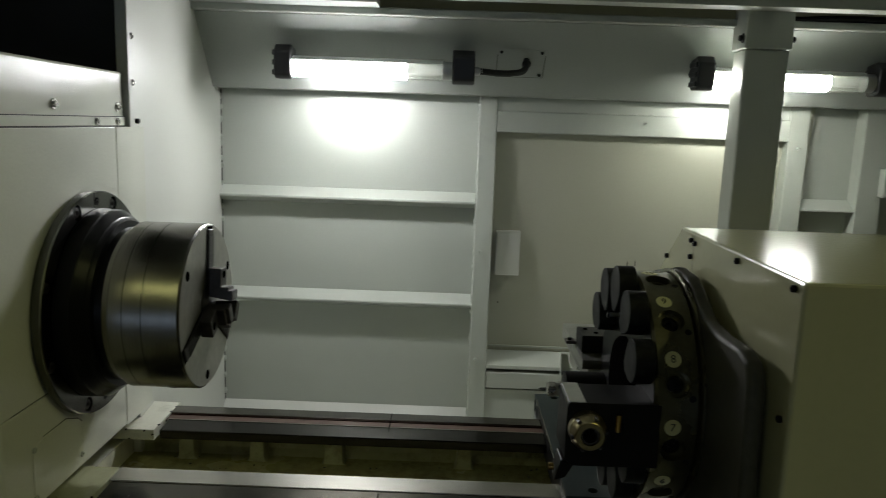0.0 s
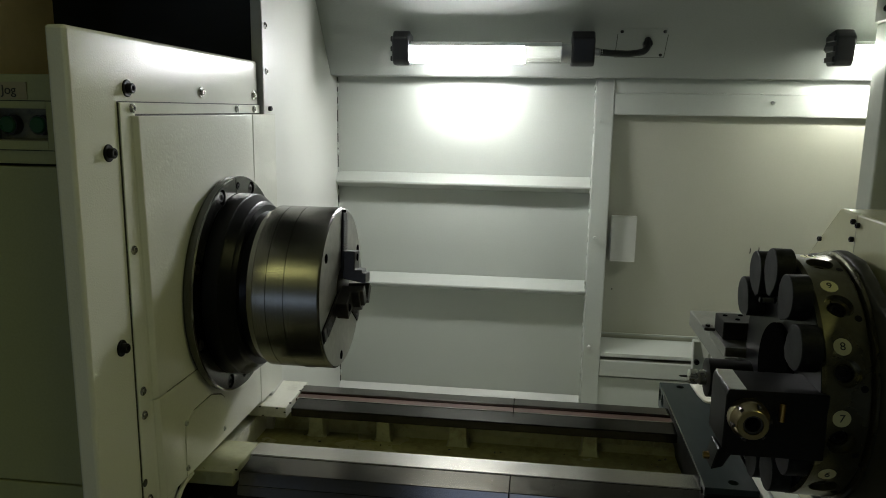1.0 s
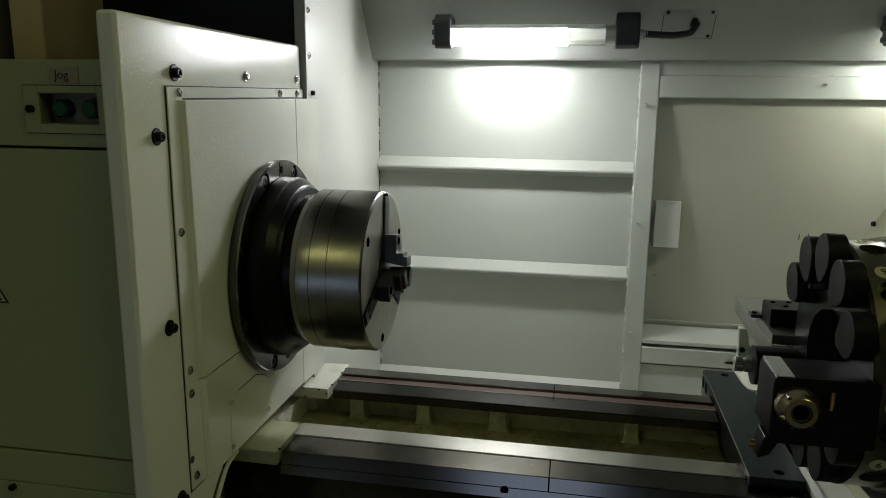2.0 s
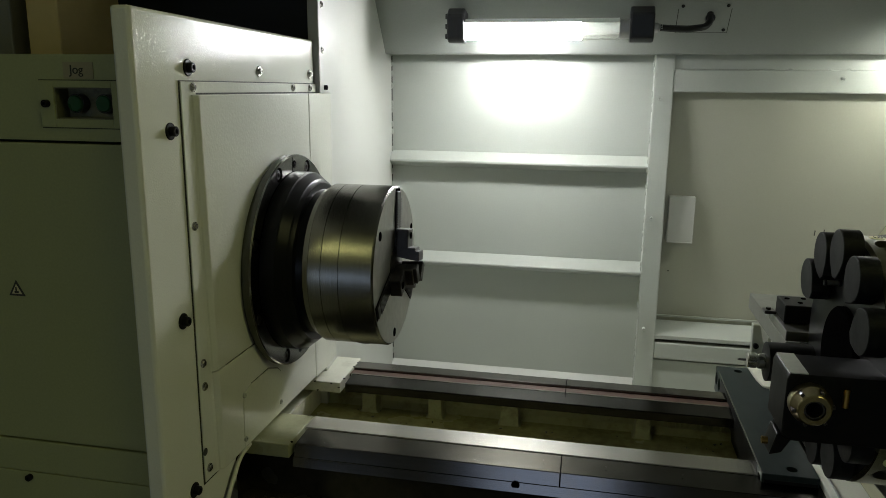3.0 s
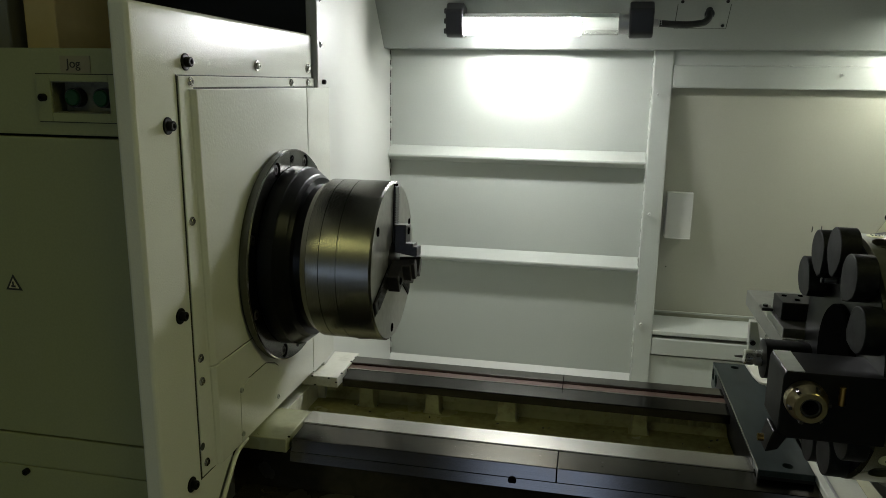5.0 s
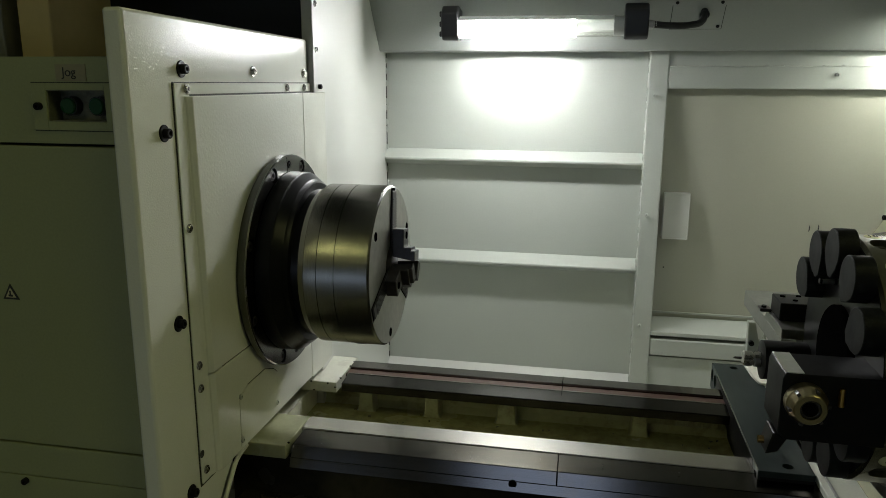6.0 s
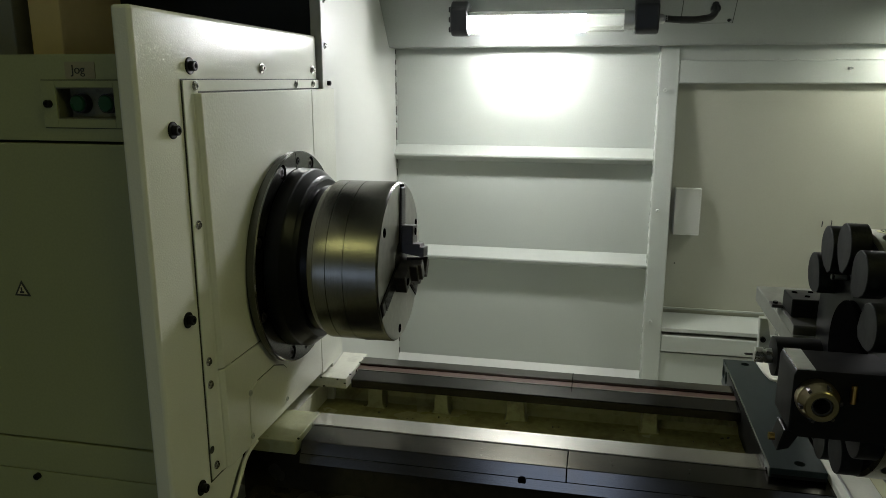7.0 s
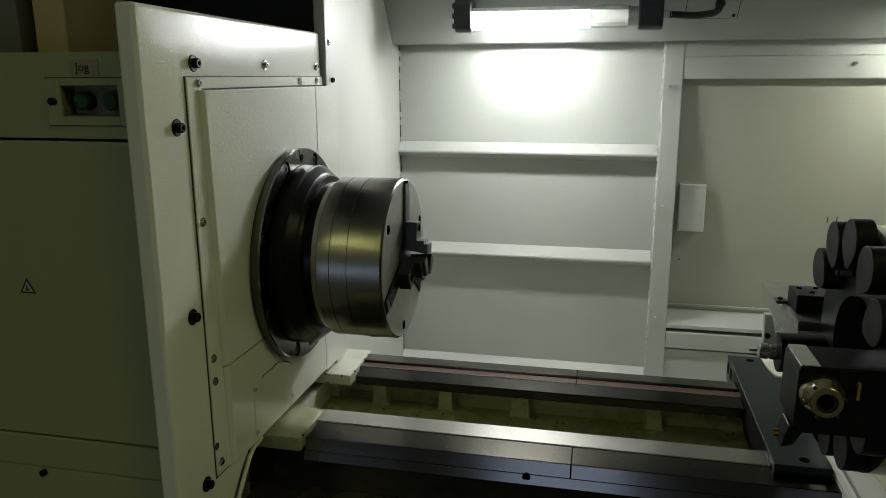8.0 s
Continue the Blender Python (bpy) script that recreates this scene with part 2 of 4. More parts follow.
def tube(pts, r, n=12):
    """A round cable through smooth points."""
    cu = bpy.data.curves.new("cable", "CURVE")
    cu.dimensions, cu.bevel_depth, cu.bevel_resolution, cu.resolution_u = "3D", r, 3, 8
    sp = cu.splines.new("BEZIER")
    sp.bezier_points.add(len(pts) - 1)
    for bp, p in zip(sp.bezier_points, pts):
        bp.co, bp.handle_left_type, bp.handle_right_type = p, "AUTO", "AUTO"
    tmp = bpy.data.objects.new("cable_tmp", cu)
    me = bpy.data.meshes.new_from_object(tmp)
    bm = bmesh.new()
    bm.from_mesh(me)
    bpy.data.objects.remove(tmp)
    bpy.data.meshes.remove(me)
    return bm


def letters(name, body, size, m, material, parent):
    """Flat writing of the built-in font, as one mesh at the pose m (world)."""
    cu = bpy.data.curves.new("writing", "FONT")
    cu.body, cu.size, cu.align_x, cu.align_y, cu.extrude = body, size, "CENTER", "CENTER", 0.0002
    tmp = bpy.data.objects.new("writing_tmp", cu)
    me = bpy.data.meshes.new_from_object(tmp)
    bm = bmesh.new()
    bm.from_mesh(me)
    bpy.data.objects.remove(tmp)
    bpy.data.meshes.remove(me)
    bm.transform(m)
    return part(name, bm, material, parent)


def join(*bms):
    out = bmesh.new()
    for b in bms:
        me = bpy.data.meshes.new("joined")
        b.to_mesh(me)
        b.free()
        out.from_mesh(me)
        bpy.data.meshes.remove(me)
    return out


def cut(bm, *cutters):
    """Bores the cutters' shapes out of bm."""
    body = bpy.data.objects.new("body_tmp", bpy.data.meshes.new("body_tmp"))
    tool = bpy.data.objects.new("tool_tmp", bpy.data.meshes.new("tool_tmp"))
    cutter = join(*cutters)
    for b, ob in ((bm, body), (cutter, tool)):
        bmesh.ops.recalc_face_normals(b, faces=b.faces)
        b.to_mesh(ob.data)
        b.free()
        scene.collection.objects.link(ob)
    mod = body.modifiers.new("bore", "BOOLEAN")
    mod.object, mod.operation, mod.solver = tool, "DIFFERENCE", "EXACT"
    me = bpy.data.meshes.new_from_object(body.evaluated_get(bpy.context.evaluated_depsgraph_get()))
    out = bmesh.new()
    out.from_mesh(me)
    bpy.data.meshes.remove(me)
    for ob in (body, tool):
        data = ob.data
        bpy.data.objects.remove(ob)
        bpy.data.meshes.remove(data)
    return out


# socket-head screws share their meshes
def screw_mesh(name, material, r, h, washer, sunk):
    parts = []
    if washer:
        parts.append(lathe([(0, 0), (0, washer), (0.0012, washer), (0.0018, washer * 0.93), (0.0018, 0)], (0, 0, 0), "z", 24))
    parts.append(lathe([(0, 0), (0, r), (h - r * 0.15, r), (h, r * 0.85), (h, r * 0.52), (h * 0.45, r * 0.5), (h * 0.45, 0)], (0, 0, 0), "z", 20))
    return finish(join(*parts), name, material)


SCREWS = {
    "black": screw_mesh("black_screw", BLACKOX, 0.0062, 0.009, 0.0105, False),
    "steel": screw_mesh("steel_screw", SCREWSTEEL, 0.0046, 0.0055, 0.008, False),
    "small": screw_mesh("small_screw", SCREWSTEEL, 0.0042, 0.0035, 0.006, False),
    "dark": screw_mesh("dark_screw", BLACKOX, 0.0045, 0.006, 0, False),
    "tiny": screw_mesh("tiny_screw", BLACKOX, 0.0034, 0.0042, 0, False),
    "paint": screw_mesh("painted_screw", WALL, 0.0042, 0.012, 0, False),
    "flange": screw_mesh("flange_screw", JAW, 0.0080, 0.0085, 0, False),
    "chuck": screw_mesh("chuck_screw", BLACKOX, 0.0065, 0.0015, 0, False),
}


def screw(parent, kind, at, axis, name="screw", label=""):
    ob = new(name, SCREWS[kind])
    ob.parent = parent
    ob.matrix_local = Matrix.Translation(Vector(at) - ORIGIN[parent]) @ AX[axis]
    return tagged(ob, label)


# ---- workshop round the machine ----
solo("floor", box(-5, 5, -5, 5, -0.1, 0), CONCRETE, (0, 0, 0), "grey concrete workshop floor under the lathe", "floor", kind="structure")
solo("wall_south", box(-5, 5, -5.2, -5, 0, 4.2), ROOMWALL, (0, -5, 0), "plain grey workshop wall behind the camera", "wall", kind="structure")
solo("wall_north", box(-5, 5, 5, 5.2, 0, 4.2), ROOMWALL, (0, 5, 0), "plain grey workshop wall behind the lathe", "wall", kind="structure")
solo("wall_west", box(-5.2, -5, -5.2, 5.2, 0, 4.2), ROOMWALL, (-5, 0, 0), "plain grey workshop wall beyond the headstock", "wall", kind="structure")
solo("wall_east", box(5, 5.2, -5.2, 5.2, 0, 4.2), ROOMWALL, (5, 0, 0), "plain grey workshop wall beyond the tailstock", "wall", kind="structure")
solo("ceiling", box(-5.2, 5.2, -5.2, 5.2, 4.2, 4.3), ROOMWALL, (0, 0, 4.2), "plain grey workshop ceiling", "ceiling", kind="structure")
for x, y in ((-2.4, -3.4), (2.2, -0.5), (3.6, -0.5)):
    fx = thing("ceiling_light", (x, y, 4.1), "long fluorescent workshop ceiling light", "ceiling light", "workshop ceiling lights")
    part("frame", box(x - 0.1, x + 0.1, y - 0.7, y + 0.7, 4.13, 4.2, 0.01), ALU, fx)
    part("diffuser", box(x - 0.08, x + 0.08, y - 0.68, y + 0.68, 4.10, 4.13, 0.01), TUBE, fx)
for k, (xa, xb, za, zb) in enumerate(((-3.4, -2.0, 0.15, 0.80), (-1.0, 0.15, 0.80, 1.90))):
    win = thing("window_%d" % (k + 1), (xa, -4.99, za), "frosted workshop window with pale daylight", "window", kind="structure")
    part("pane", box(xa, xb, -4.99, -4.98, za, zb), DAYLIGHT, win)
    for x in (xa - 0.05, xb):
        part("window_frame", box(x, x + 0.05, -5.0, -4.95, za - 0.05, zb + 0.05, 0.004), ALU, win)
    part("window_sill", box(xa - 0.1, xb + 0.1, -5.0, -4.90, za - 0.07, za - 0.01, 0.004), ALU, win)

# ---- lathe enclosure: headstock side ----
HX = -0.650        # face of the headstock guard
guard = thing("headstock_guard", (HX, 1.0, 0.6), "cream painted sheet steel headstock guard with textured finish", "machine guard")
part("front_plate", prism([(0.776, 0.6), (0.886, 0.6), (0.889, 0.86), (0.897, 0.885), (0.915, 0.908), (0.94, 0.935), (0.965, 0.955), (1.0, 0.96), (1.315, 0.96), (1.315, 1.579), (0.776, 1.5835)], "x", HX - 0.024, HX, 0.0045, 3), TEXTURED, guard)
part("chamber_wall", prism([(-0.6405, 1.3185), (-0.7, 2.02), (-0.76, 2.02), (-0.661, 1.3185)], "z", 0.6, 1.92, 0.0015, 1), LITWALL, guard, "smooth cream chamber wall")
part("corner_joint", box(-0.66, -0.652, 1.3155, 1.318, 1.488, 1.578), SEAM, guard)
for y, z in ((0.889, 1.52), (0.841, 1.444), (0.841, 1.205), (0.841, 0.9685)):
    screw(guard, "black", (HX, y, z), "x", "bolt", "black socket-head bolt with washer")
for y, z in ((1.09, 1.52), (1.292, 1.52)):
    screw(guard, "steel", (HX, y, z), "x", "bolt", "bright socket-head bolt with washer")
for y, z in ((1.336, 1.563), (1.336, 1.642)):
    screw(guard, "small", (-0.642, y, z), "x")
screw(guard, "dark", (-0.643, 1.349, 1.497), "x")

CX = HX + 0.010    # face of the raised spindle cover
cover = thing("spindle_cover", (HX, 1.1, 0.96), "cream painted raised sheet cover round the spindle", "machine cover")
part("joint_shadow", prism([(0.8645, 0.962), (1.3175, 0.962), (1.3175, 1.5045), (0.8645, 1.5045)], "x", HX + 0.0003, HX + 0.0008), SEAM, cover)
part("joint_backing", box(HX + 0.001, CX - 0.002, 0.93, 1.3165, 0.968, 1.486), SEAM, cover)
part("flange_sheet", prism([(0.866, 0.966), (0.90, 0.966), (0.90, 1.489), (1.316, 1.489), (1.316, 1.503), (0.866, 1.503)], "x", HX + 0.001, HX + 0.003, 0.0005, 1), COVER, cover)
up = [(HX, 0.886), (CX - 0.005, 0.888), (CX, 0.895), (CX, 1.2615), (HX + 0.003, 1.2615)]


def splayed(bm):
    """The folded front edge of the cover stands further out towards the bottom."""
    for v in bm.verts:
        if v.co.y < 0.9 and v.co.x > HX + 0.003:
            v.co.y += 0.014 * (1.487 - v.co.z) / 0.52
    return bm


part("upper_panel", splayed(prism(up, "z", 1.1155, 1.487, 0.0012, 2)), COVER, cover)
part("lower_panel", splayed(prism(up, "z", 0.9655, 1.1135, 0.0012, 2)), COVER, cover)
part("side_panel", prism([(HX + 0.002, 1.2635), (CX, 1.2635), (CX - 0.0002, 1.3185), (-0.6449, 1.385), (-0.6472, 1.385), (HX + 0.002, 1.318)], "z", 0.962, 1.487, 0.0006, 1), COVER, cover)
part("strip_joint", box(HX + 0.0031, HX + 0.0034, 1.2185, 1.2197, 1.489, 1.503), SEAM, cover)
flap = [(0.968, 0.969), (1.102, 0.969), (1.1035, 1.037), (1.092, 1.046), (1.059, 1.0585), (0.998, 1.058), (0.970, 1.050)]
part("flap_joint", prism([(1.02, 0.969), (1.1034, 0.969), (1.1050, 1.0375), (1.0930, 1.0472), (1.0592, 1.0600), (0.998, 1.0590)], "x", CX - 0.0004, CX + 0.0004), SEAM, cover)
part("access_flap", prism(flap, "x", CX - 0.0003, CX + 0.0012, 0.0004, 1), COVER, cover)
part("bolt_hole", lathe([(0, 0), (0, 0.0052), (0.0006, 0.0054), (0.0006, 0.0040), (0.0003, 0.0038), (0.0003, 0)], (HX + 0.0028, 0.8690, 1.010), "x", 20), SEAM, cover)
for y, z in ((0.893, 1.496), (1.21, 1.496), (1.285, 1.496), (0.877, 1.3215), (0.877, 1.135), (0.877, 1.102), (0.877, 0.983)):
    screw(cover, "small", (HX + 0.003, y, z), "x")
for y, z in ((0.973, 1.049), (0.9715, 0.980), (1.0985, 0.985)):
    screw(cover, "paint", (CX - 0.009, y, z), "x")

# ---- spindle and chuck ----
SY, SZ = 1.151, 1.217
NX = -0.640
nose = thing("spindle_nose", (CX, SY, SZ), "dark steel spindle flange with black stepped nose ring", "spindle")
bores = []
for a in (22, 70, 112, 160, 202, 250, 292, 340):
    y, z = SY + 0.1585 * math.cos(radians(a)), SZ + 0.1585 * math.sin(radians(a))
    bores.append((y, z))
flange = lathe([(0, 0), (0, 0.1690), (0.0045, 0.1690), (0.005, 0.1735), (0.0148, 0.1735), (0.0164, 0.1718), (0.0164, 0)], (NX, SY, SZ), "x", 128)
part("flange", cut(flange, *[lathe([(0.0065, 0), (0.0065, 0.0115), (0.02, 0.0118), (0.02, 0)], (NX, y, z), "x", 28) for y, z in bores]), RIM, nose)
part("flange_edge", lathe([(0.0146, 0.1736), (0.0150, 0.1737), (0.0166, 0.1719), (0.0163, 0.1718), (0.0146, 0.1736)], (NX, SY, SZ), "x", 128), POLISHED, nose, "bright chamfered flange edge")
part("flange_joint", box(NX + 0.0164, NX + 0.0167, SY - 0.0082, SY - 0.0070, SZ + 0.147, SZ + 0.1715), SHADE, nose)
part("dowel_hole", lathe([(0.0165, 0), (0.0165, 0.0062), (0.0168, 0.0060), (0.0168, 0)], (NX, SY, SZ + 0.1585), "x", 20), SHADE, nose)
part("nose_ring", lathe([(0.0166, 0), (0.0166, 0.1455), (0.018, 0.1468), (0.040, 0.1460), (0.0418, 0.1440), (0.0545, 0.1345), (0.056, 0.1325), (0.061, 0.129), (0.062, 0.119), (0.074, 0.117), (0.074, 0)], (NX, SY, SZ), "x", 128), NOSE, nose)
for y, z in bores:
    part("counterbore", lathe([(0, 0.0084), (0, 0.0114), (0.0004, 0.0114), (0.0004, 0.0084), (0, 0.0084)], (NX + 0.0068, y, z), "x", 24), SHADE, nose)
    screw(nose, "flange", (NX + 0.0066, y, z), "x", "bolt")
for a in (90, 270):
    y, z = SY + 0.1575 * math.cos(radians(a)), SZ + 0.1575 * math.sin(radians(a))
    screw(nose, "dark", (NX + 0.0115, y, z), "x", "dowel")

CF = -0.455        # chuck face
chuck = thing("three_jaw_chuck", (CF, SY, SZ), "turned steel three-jaw power chuck with dark stepped jaws", "chuck")
R = 0.1285
prof = [(-0.113, 0), (-0.113, 0.118), (-0.111, 0.1215), (-0.1012, 0.1225), (-0.1008, R - 0.0008), (-0.100, R)]
for g in (-0.080, -0.053):
    prof += [(g - 0.0005, R), (g - 0.0003, R - 0.0012), (g + 0.0003, R - 0.0012), (g + 0.0005, R)]
prof += [(-0.0025, R), (0, R - 0.0025), (0, 0.034), (-0.02, 0.033), (-0.02, 0)]
part("body", lathe(prof, (CF, SY, SZ), "x", 128), TURNED, chuck)
part("face_plate", lathe([(0.0004, 0.0335), (0.0004, R - 0.003), (0.0009, R - 0.004), (0.0009, 0.0345), (0.0004, 0.0335)], (CF, SY, SZ), "x", 128), FACE, chuck)


def spun(bm, a):
    """Turns a shape that points up round the spindle by a degrees."""
    bm.transform(Matrix.Translation((CF, SY, SZ)) @ Matrix.Rotation(radians(a), 4, "X"))
    return bm


for a in (-6, 114, 234):
    slot = part("jaw_slot", spun(box(0.0012, 0.0016, -0.013, 0.013, 0.025, R - 0.004), a), SHADE, chuck)
    part("base_jaw", spun(join(box(-0.01, 0.004, -0.011, 0.011, 0.022, 0.120, 0.0008, 1), *[box(0.004, 0.0052, -0.011, 0.011, 0.03 + 0.004 * k, 0.032 + 0.004 * k) for k in range(20)]), a), JAW, chuck, "serrated base jaw")
    top = prism([(0.0055, 0.016), (0.042, 0.010), (0.042, 0.026), (0.036, 0.026), (0.036, 0.031), (0.024, 0.031), (0.024, 0.060), (0.0055, 0.060)], "y", -0.015, 0.015, 0.001, 1)
    jaw = part("top_jaw", spun(top, a), JAW, chuck, "stepped hardened top jaw")
    for rr in (0.050,):
        hgt = 0.0245
        part("jaw_screw", spun(lathe([(0, 0), (0, 0.006), (0.0006, 0.0058), (0.0006, 0.0035), (-0.0, 0.003), (0, 0)], (hgt, 0, rr), "x", 16), a), SHADE, jaw)
    for da, rr in ((60, 0.110),):
        part("face_screw", spun(lathe([(0.001, 0), (0.001, 0.0075), (0.0016, 0.0072), (0.0016, 0.0045), (0.0010, 0.004), (0.001, 0)], (0, 0, rr), "x", 20), a + da), SHADE, chuck)
port = lathe([(R - 0.001, 0), (R - 0.001, 0.019), (R + 0.0005, 0.0185), (R + 0.0005, 0.0165), (R - 0.0002, 0.016), (R - 0.0002, 0.007), (R + 0.0002, 0.006), (R + 0.0002, 0)], (0, 0, 0), "z", 32)
port.transform(Matrix.Translation((-0.045, 0, 0)))
part("balance_port", spun(port, 174), JAW, chuck, "sunk port in the chuck rim")
part("bore_plug", lathe([(-0.002, 0), (-0.002, 0.033), (0.001, 0.032), (0.006, 0.022), (0.006, 0)], (CF, SY, SZ), "x", 48), JAW, chuck)

# ---- headstock cabinet with jog buttons ----
PY = 0.800
cab = thing("headstock_cabinet", (-0.9, PY, 0.6), "olive-cream sheet steel headstock cabinet front with dark panel joints", "machine cabinet")
part("upper_panel", join(box(-1.6, -0.770, PY, PY + 0.02, 1.4330, 1.532), box(-0.694, HX - 0.026, PY, PY + 0.02, 1.4330, 1.532),
     box(-0.770, -0.694, PY, PY + 0.02, 1.4330, 1.4585), box(-0.770, -0.694, PY, PY + 0.02, 1.4945, 1.532)), LEFTPANEL, cab)
part("middle_panel", box(-1.6, HX - 0.026, PY, PY + 0.02, 1.0400, 1.4295, 0.0015), LEFTPANEL, cab)
part("lower_panel", box(-1.6, HX - 0.026, PY, PY + 0.02, 0.992, 1.0375, 0.0015), LEFTPANEL, cab)
part("base_panel", box(-1.6, HX - 0.026, PY, PY + 0.02, 0.3, 0.9912, 0.0012), LEFTPANEL, cab)
part("joint_backing", box(-1.6, HX - 0.026, PY + 0.0305, PY + 0.033, 0.3, 1.53), SEAM, cab)
part("top_sheet", box(-1.6, HX - 0.026, PY + 0.034, 1.30, 1.505, 1.527, 0.001), LEFTPANEL, cab)
screw(cab, "dark", (-0.866, PY, 0.984), "-y")

bx = thing("jog_button_box", (-0.737, PY, 1.449), "cream recessed switch plate with two green push buttons", "switch box")
fr = [(-0.789, -0.6775), (1.4485, 1.5025)]
op = [(-0.770, -0.694), (1.4585, 1.4945)]
fb = join(box(fr[0][0], op[0][0], PY - 0.003, PY, fr[1][0], fr[1][1], 0.0005, 1), box(op[0][1], fr[0][1], PY - 0.003, PY, fr[1][0], fr[1][1], 0.0005, 1),
          box(op[0][0], op[0][1], PY - 0.003, PY, fr[1][0], op[1][0], 0.0005, 1), box(op[0][0], op[0][1], PY - 0.003, PY, op[1][1], fr[1][1], 0.0005, 1))
part("bezel", fb, LEFTPANEL, bx)
part("joint", join(box(fr[0][0] - 0.001, fr[0][1], PY - 0.0008, PY - 0.0002, fr[1][1], fr[1][1] + 0.001), box(fr[0][0] - 0.001, fr[0][1], PY - 0.0008, PY - 0.0002, fr[1][0] - 0.001, fr[1][0])), SEAM, bx)
part("recess", box(op[0][0] - 0.004, op[0][1] + 0.004, PY + 0.021, PY + 0.03, op[1][0] - 0.004, op[1][1] + 0.004), RECESSPAINT, bx, "dark blotchy recess")
part("recess_lining", join(box(op[0][0] - 0.0001, op[0][0] + 0.0012, PY - 0.001, PY + 0.0209, *op[1]), box(op[0][1] - 0.0012, op[0][1] + 0.0001, PY - 0.001, PY + 0.0209, *op[1]),
     box(op[0][0] + 0.0013, op[0][1] - 0.0013, PY - 0.001, PY + 0.0209, op[1][0] - 0.0001, op[1][0] + 0.0012), box(op[0][0] + 0.0013, op[0][1] - 0.0013, PY - 0.001, PY + 0.0209, op[1][1] - 0.0012, op[1][1] + 0.0001)), RECESSPAINT, bx, "dark blotchy recess edge")
for x in (-0.7515, -0.7140):
    btn = part("button", lathe([(0, 0), (0, 0.0098), (0.012, 0.0098), (0.0135, 0.0085), (0.0135, 0)], (x, PY + 0.0208, 1.476), "-y", 32), BUTTON, bx, "green push button")
    part("ring", lathe([(0, 0.01), (0, 0.0116), (0.006, 0.0115), (0.0105, 0.0112), (0.0105, 0.01), (0, 0.01)], (x, PY + 0.0208, 1.476), "-y", 32), JAW, btn)
screw(bx, "dark", (-0.7795, PY - 0.003, 1.476), "-y")
tag = solo("paper_label", box(-0.7555, -0.7165, PY - 0.0012, PY - 0.0002, 1.5045, 1.5235), PAPER, (-0.737, PY, 1.5045), "yellowed paper label hand-lettered Jog above the buttons", "label")
letters("lettering", "Jog", 0.0145, Matrix.Translation((-0.738, PY - 0.0016, 1.5145)) @ AX["-y"], INK, tag)
sign = thing("warning_sticker", (-0.8526, PY, 1.236), "small triangular warning sticker with black border", "sticker")


def tri(s, y0, y1, cz):
    return prism([(-0.8526 - s, cz - s * 0.58), (-0.8526 + s, cz - s * 0.58), (-0.8526, cz + s * 1.15)], "y", y0, y1)


part("border", tri(0.0118, PY - 0.0008, PY - 0.0002, 1.2435), INK, sign)
part("field", tri(0.0074, PY - 0.0012, PY - 0.0008, 1.2435), YELLOW, sign)
part("symbol", join(box(-0.8556, -0.8496, PY - 0.0016, PY - 0.0012, 1.2405, 1.2430), box(-0.854, -0.852, PY - 0.0016, PY - 0.0012, 1.243, 1.248)), INK, sign)

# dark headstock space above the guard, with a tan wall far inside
# near-black colour stands in for the missing light in this space
solo("headstock_interior", join(box(-1.6, -0.70, 1.50, 1.53, 1.2, 1.95), box(-1.6, -0.68, 0.83, 1.5, 1.93, 1.95)), mat("unlit_interior_black", (0.03, 0.03, 0.028), 0.6, var=0.2), (-1.1, 1.5, 1.2), "dark unlit space inside the headstock housing", "machine interior", kind="structure")
solo("inner_post", box(-1.050, -0.992, 1.10, 1.26, 1.527, 1.93, 0.003), TAN, (-1.02, 1.1, 1.527), "tan painted upright inside the headstock housing", "post")
solo("dark_cabinet", box(-1.30, -1.062, 1.08, 1.12, 1.527, 1.93, 0.003), mat("dim_grey_sheet", (0.20, 0.20, 0.15), 0.5), (-1.2, 1.08, 1.527), "dark grey sheet panel inside the headstock housing", "panel")

# ---- back wall ----
BY, FY = 2.018, 1.975
back = thing("wall_back", (0.2, BY, 0.69), "cream painted sheet steel back wall with welded ribs", "machine wall", kind="structure")
part("left_panel", box(-0.76, -0.012, BY, BY + 0.02, 0.69, 1.62), WALL, back)
part("upright", box(-0.013, 0.034, FY, 2.106, 0.69, 1.60, 0.003), WALL, back)
part("door_panel", prism([(1.9905, 1.60), (2.0845, 0.78), (2.1045, 0.78), (2.0105, 1.60)], "x", 0.032, 0.86), DOORPAINT, back)
part("top_rail", box(0.0345, 0.82, FY + 0.001, FY + 0.05, 1.494, 1.549, 0.003), WALL, back)
part("gap_panel", box(0.034, 0.82, FY + 0.008, FY + 0.014, 1.5495, 1.60), WALL, back)
part("sill", prism([(FY + 0.002, 0.8505), (FY + 0.002, 0.861), (2.0735, 0.876), (2.0735, 0.8505)], "x", 0.034, 0.86, 0.001, 1), WALL, back)
part("panel_lip", box(0.034, 0.86, 2.068, 2.0725, 0.8865, 0.8915), WALL, back)
part("sill_groove", box(0.0345, 0.86, FY + 0.03, FY + 0.04, 0.84, 0.856), SEAM, back)
part("bottom_rail", box(0.0345, 0.86, FY + 0.001, BY + 0.02, 0.795, 0.841, 0.003), WALL, back)
part("lower_panel", box(0.0345, 0.86, FY + 0.010, BY + 0.02, 0.66, 0.789), WALL, back)
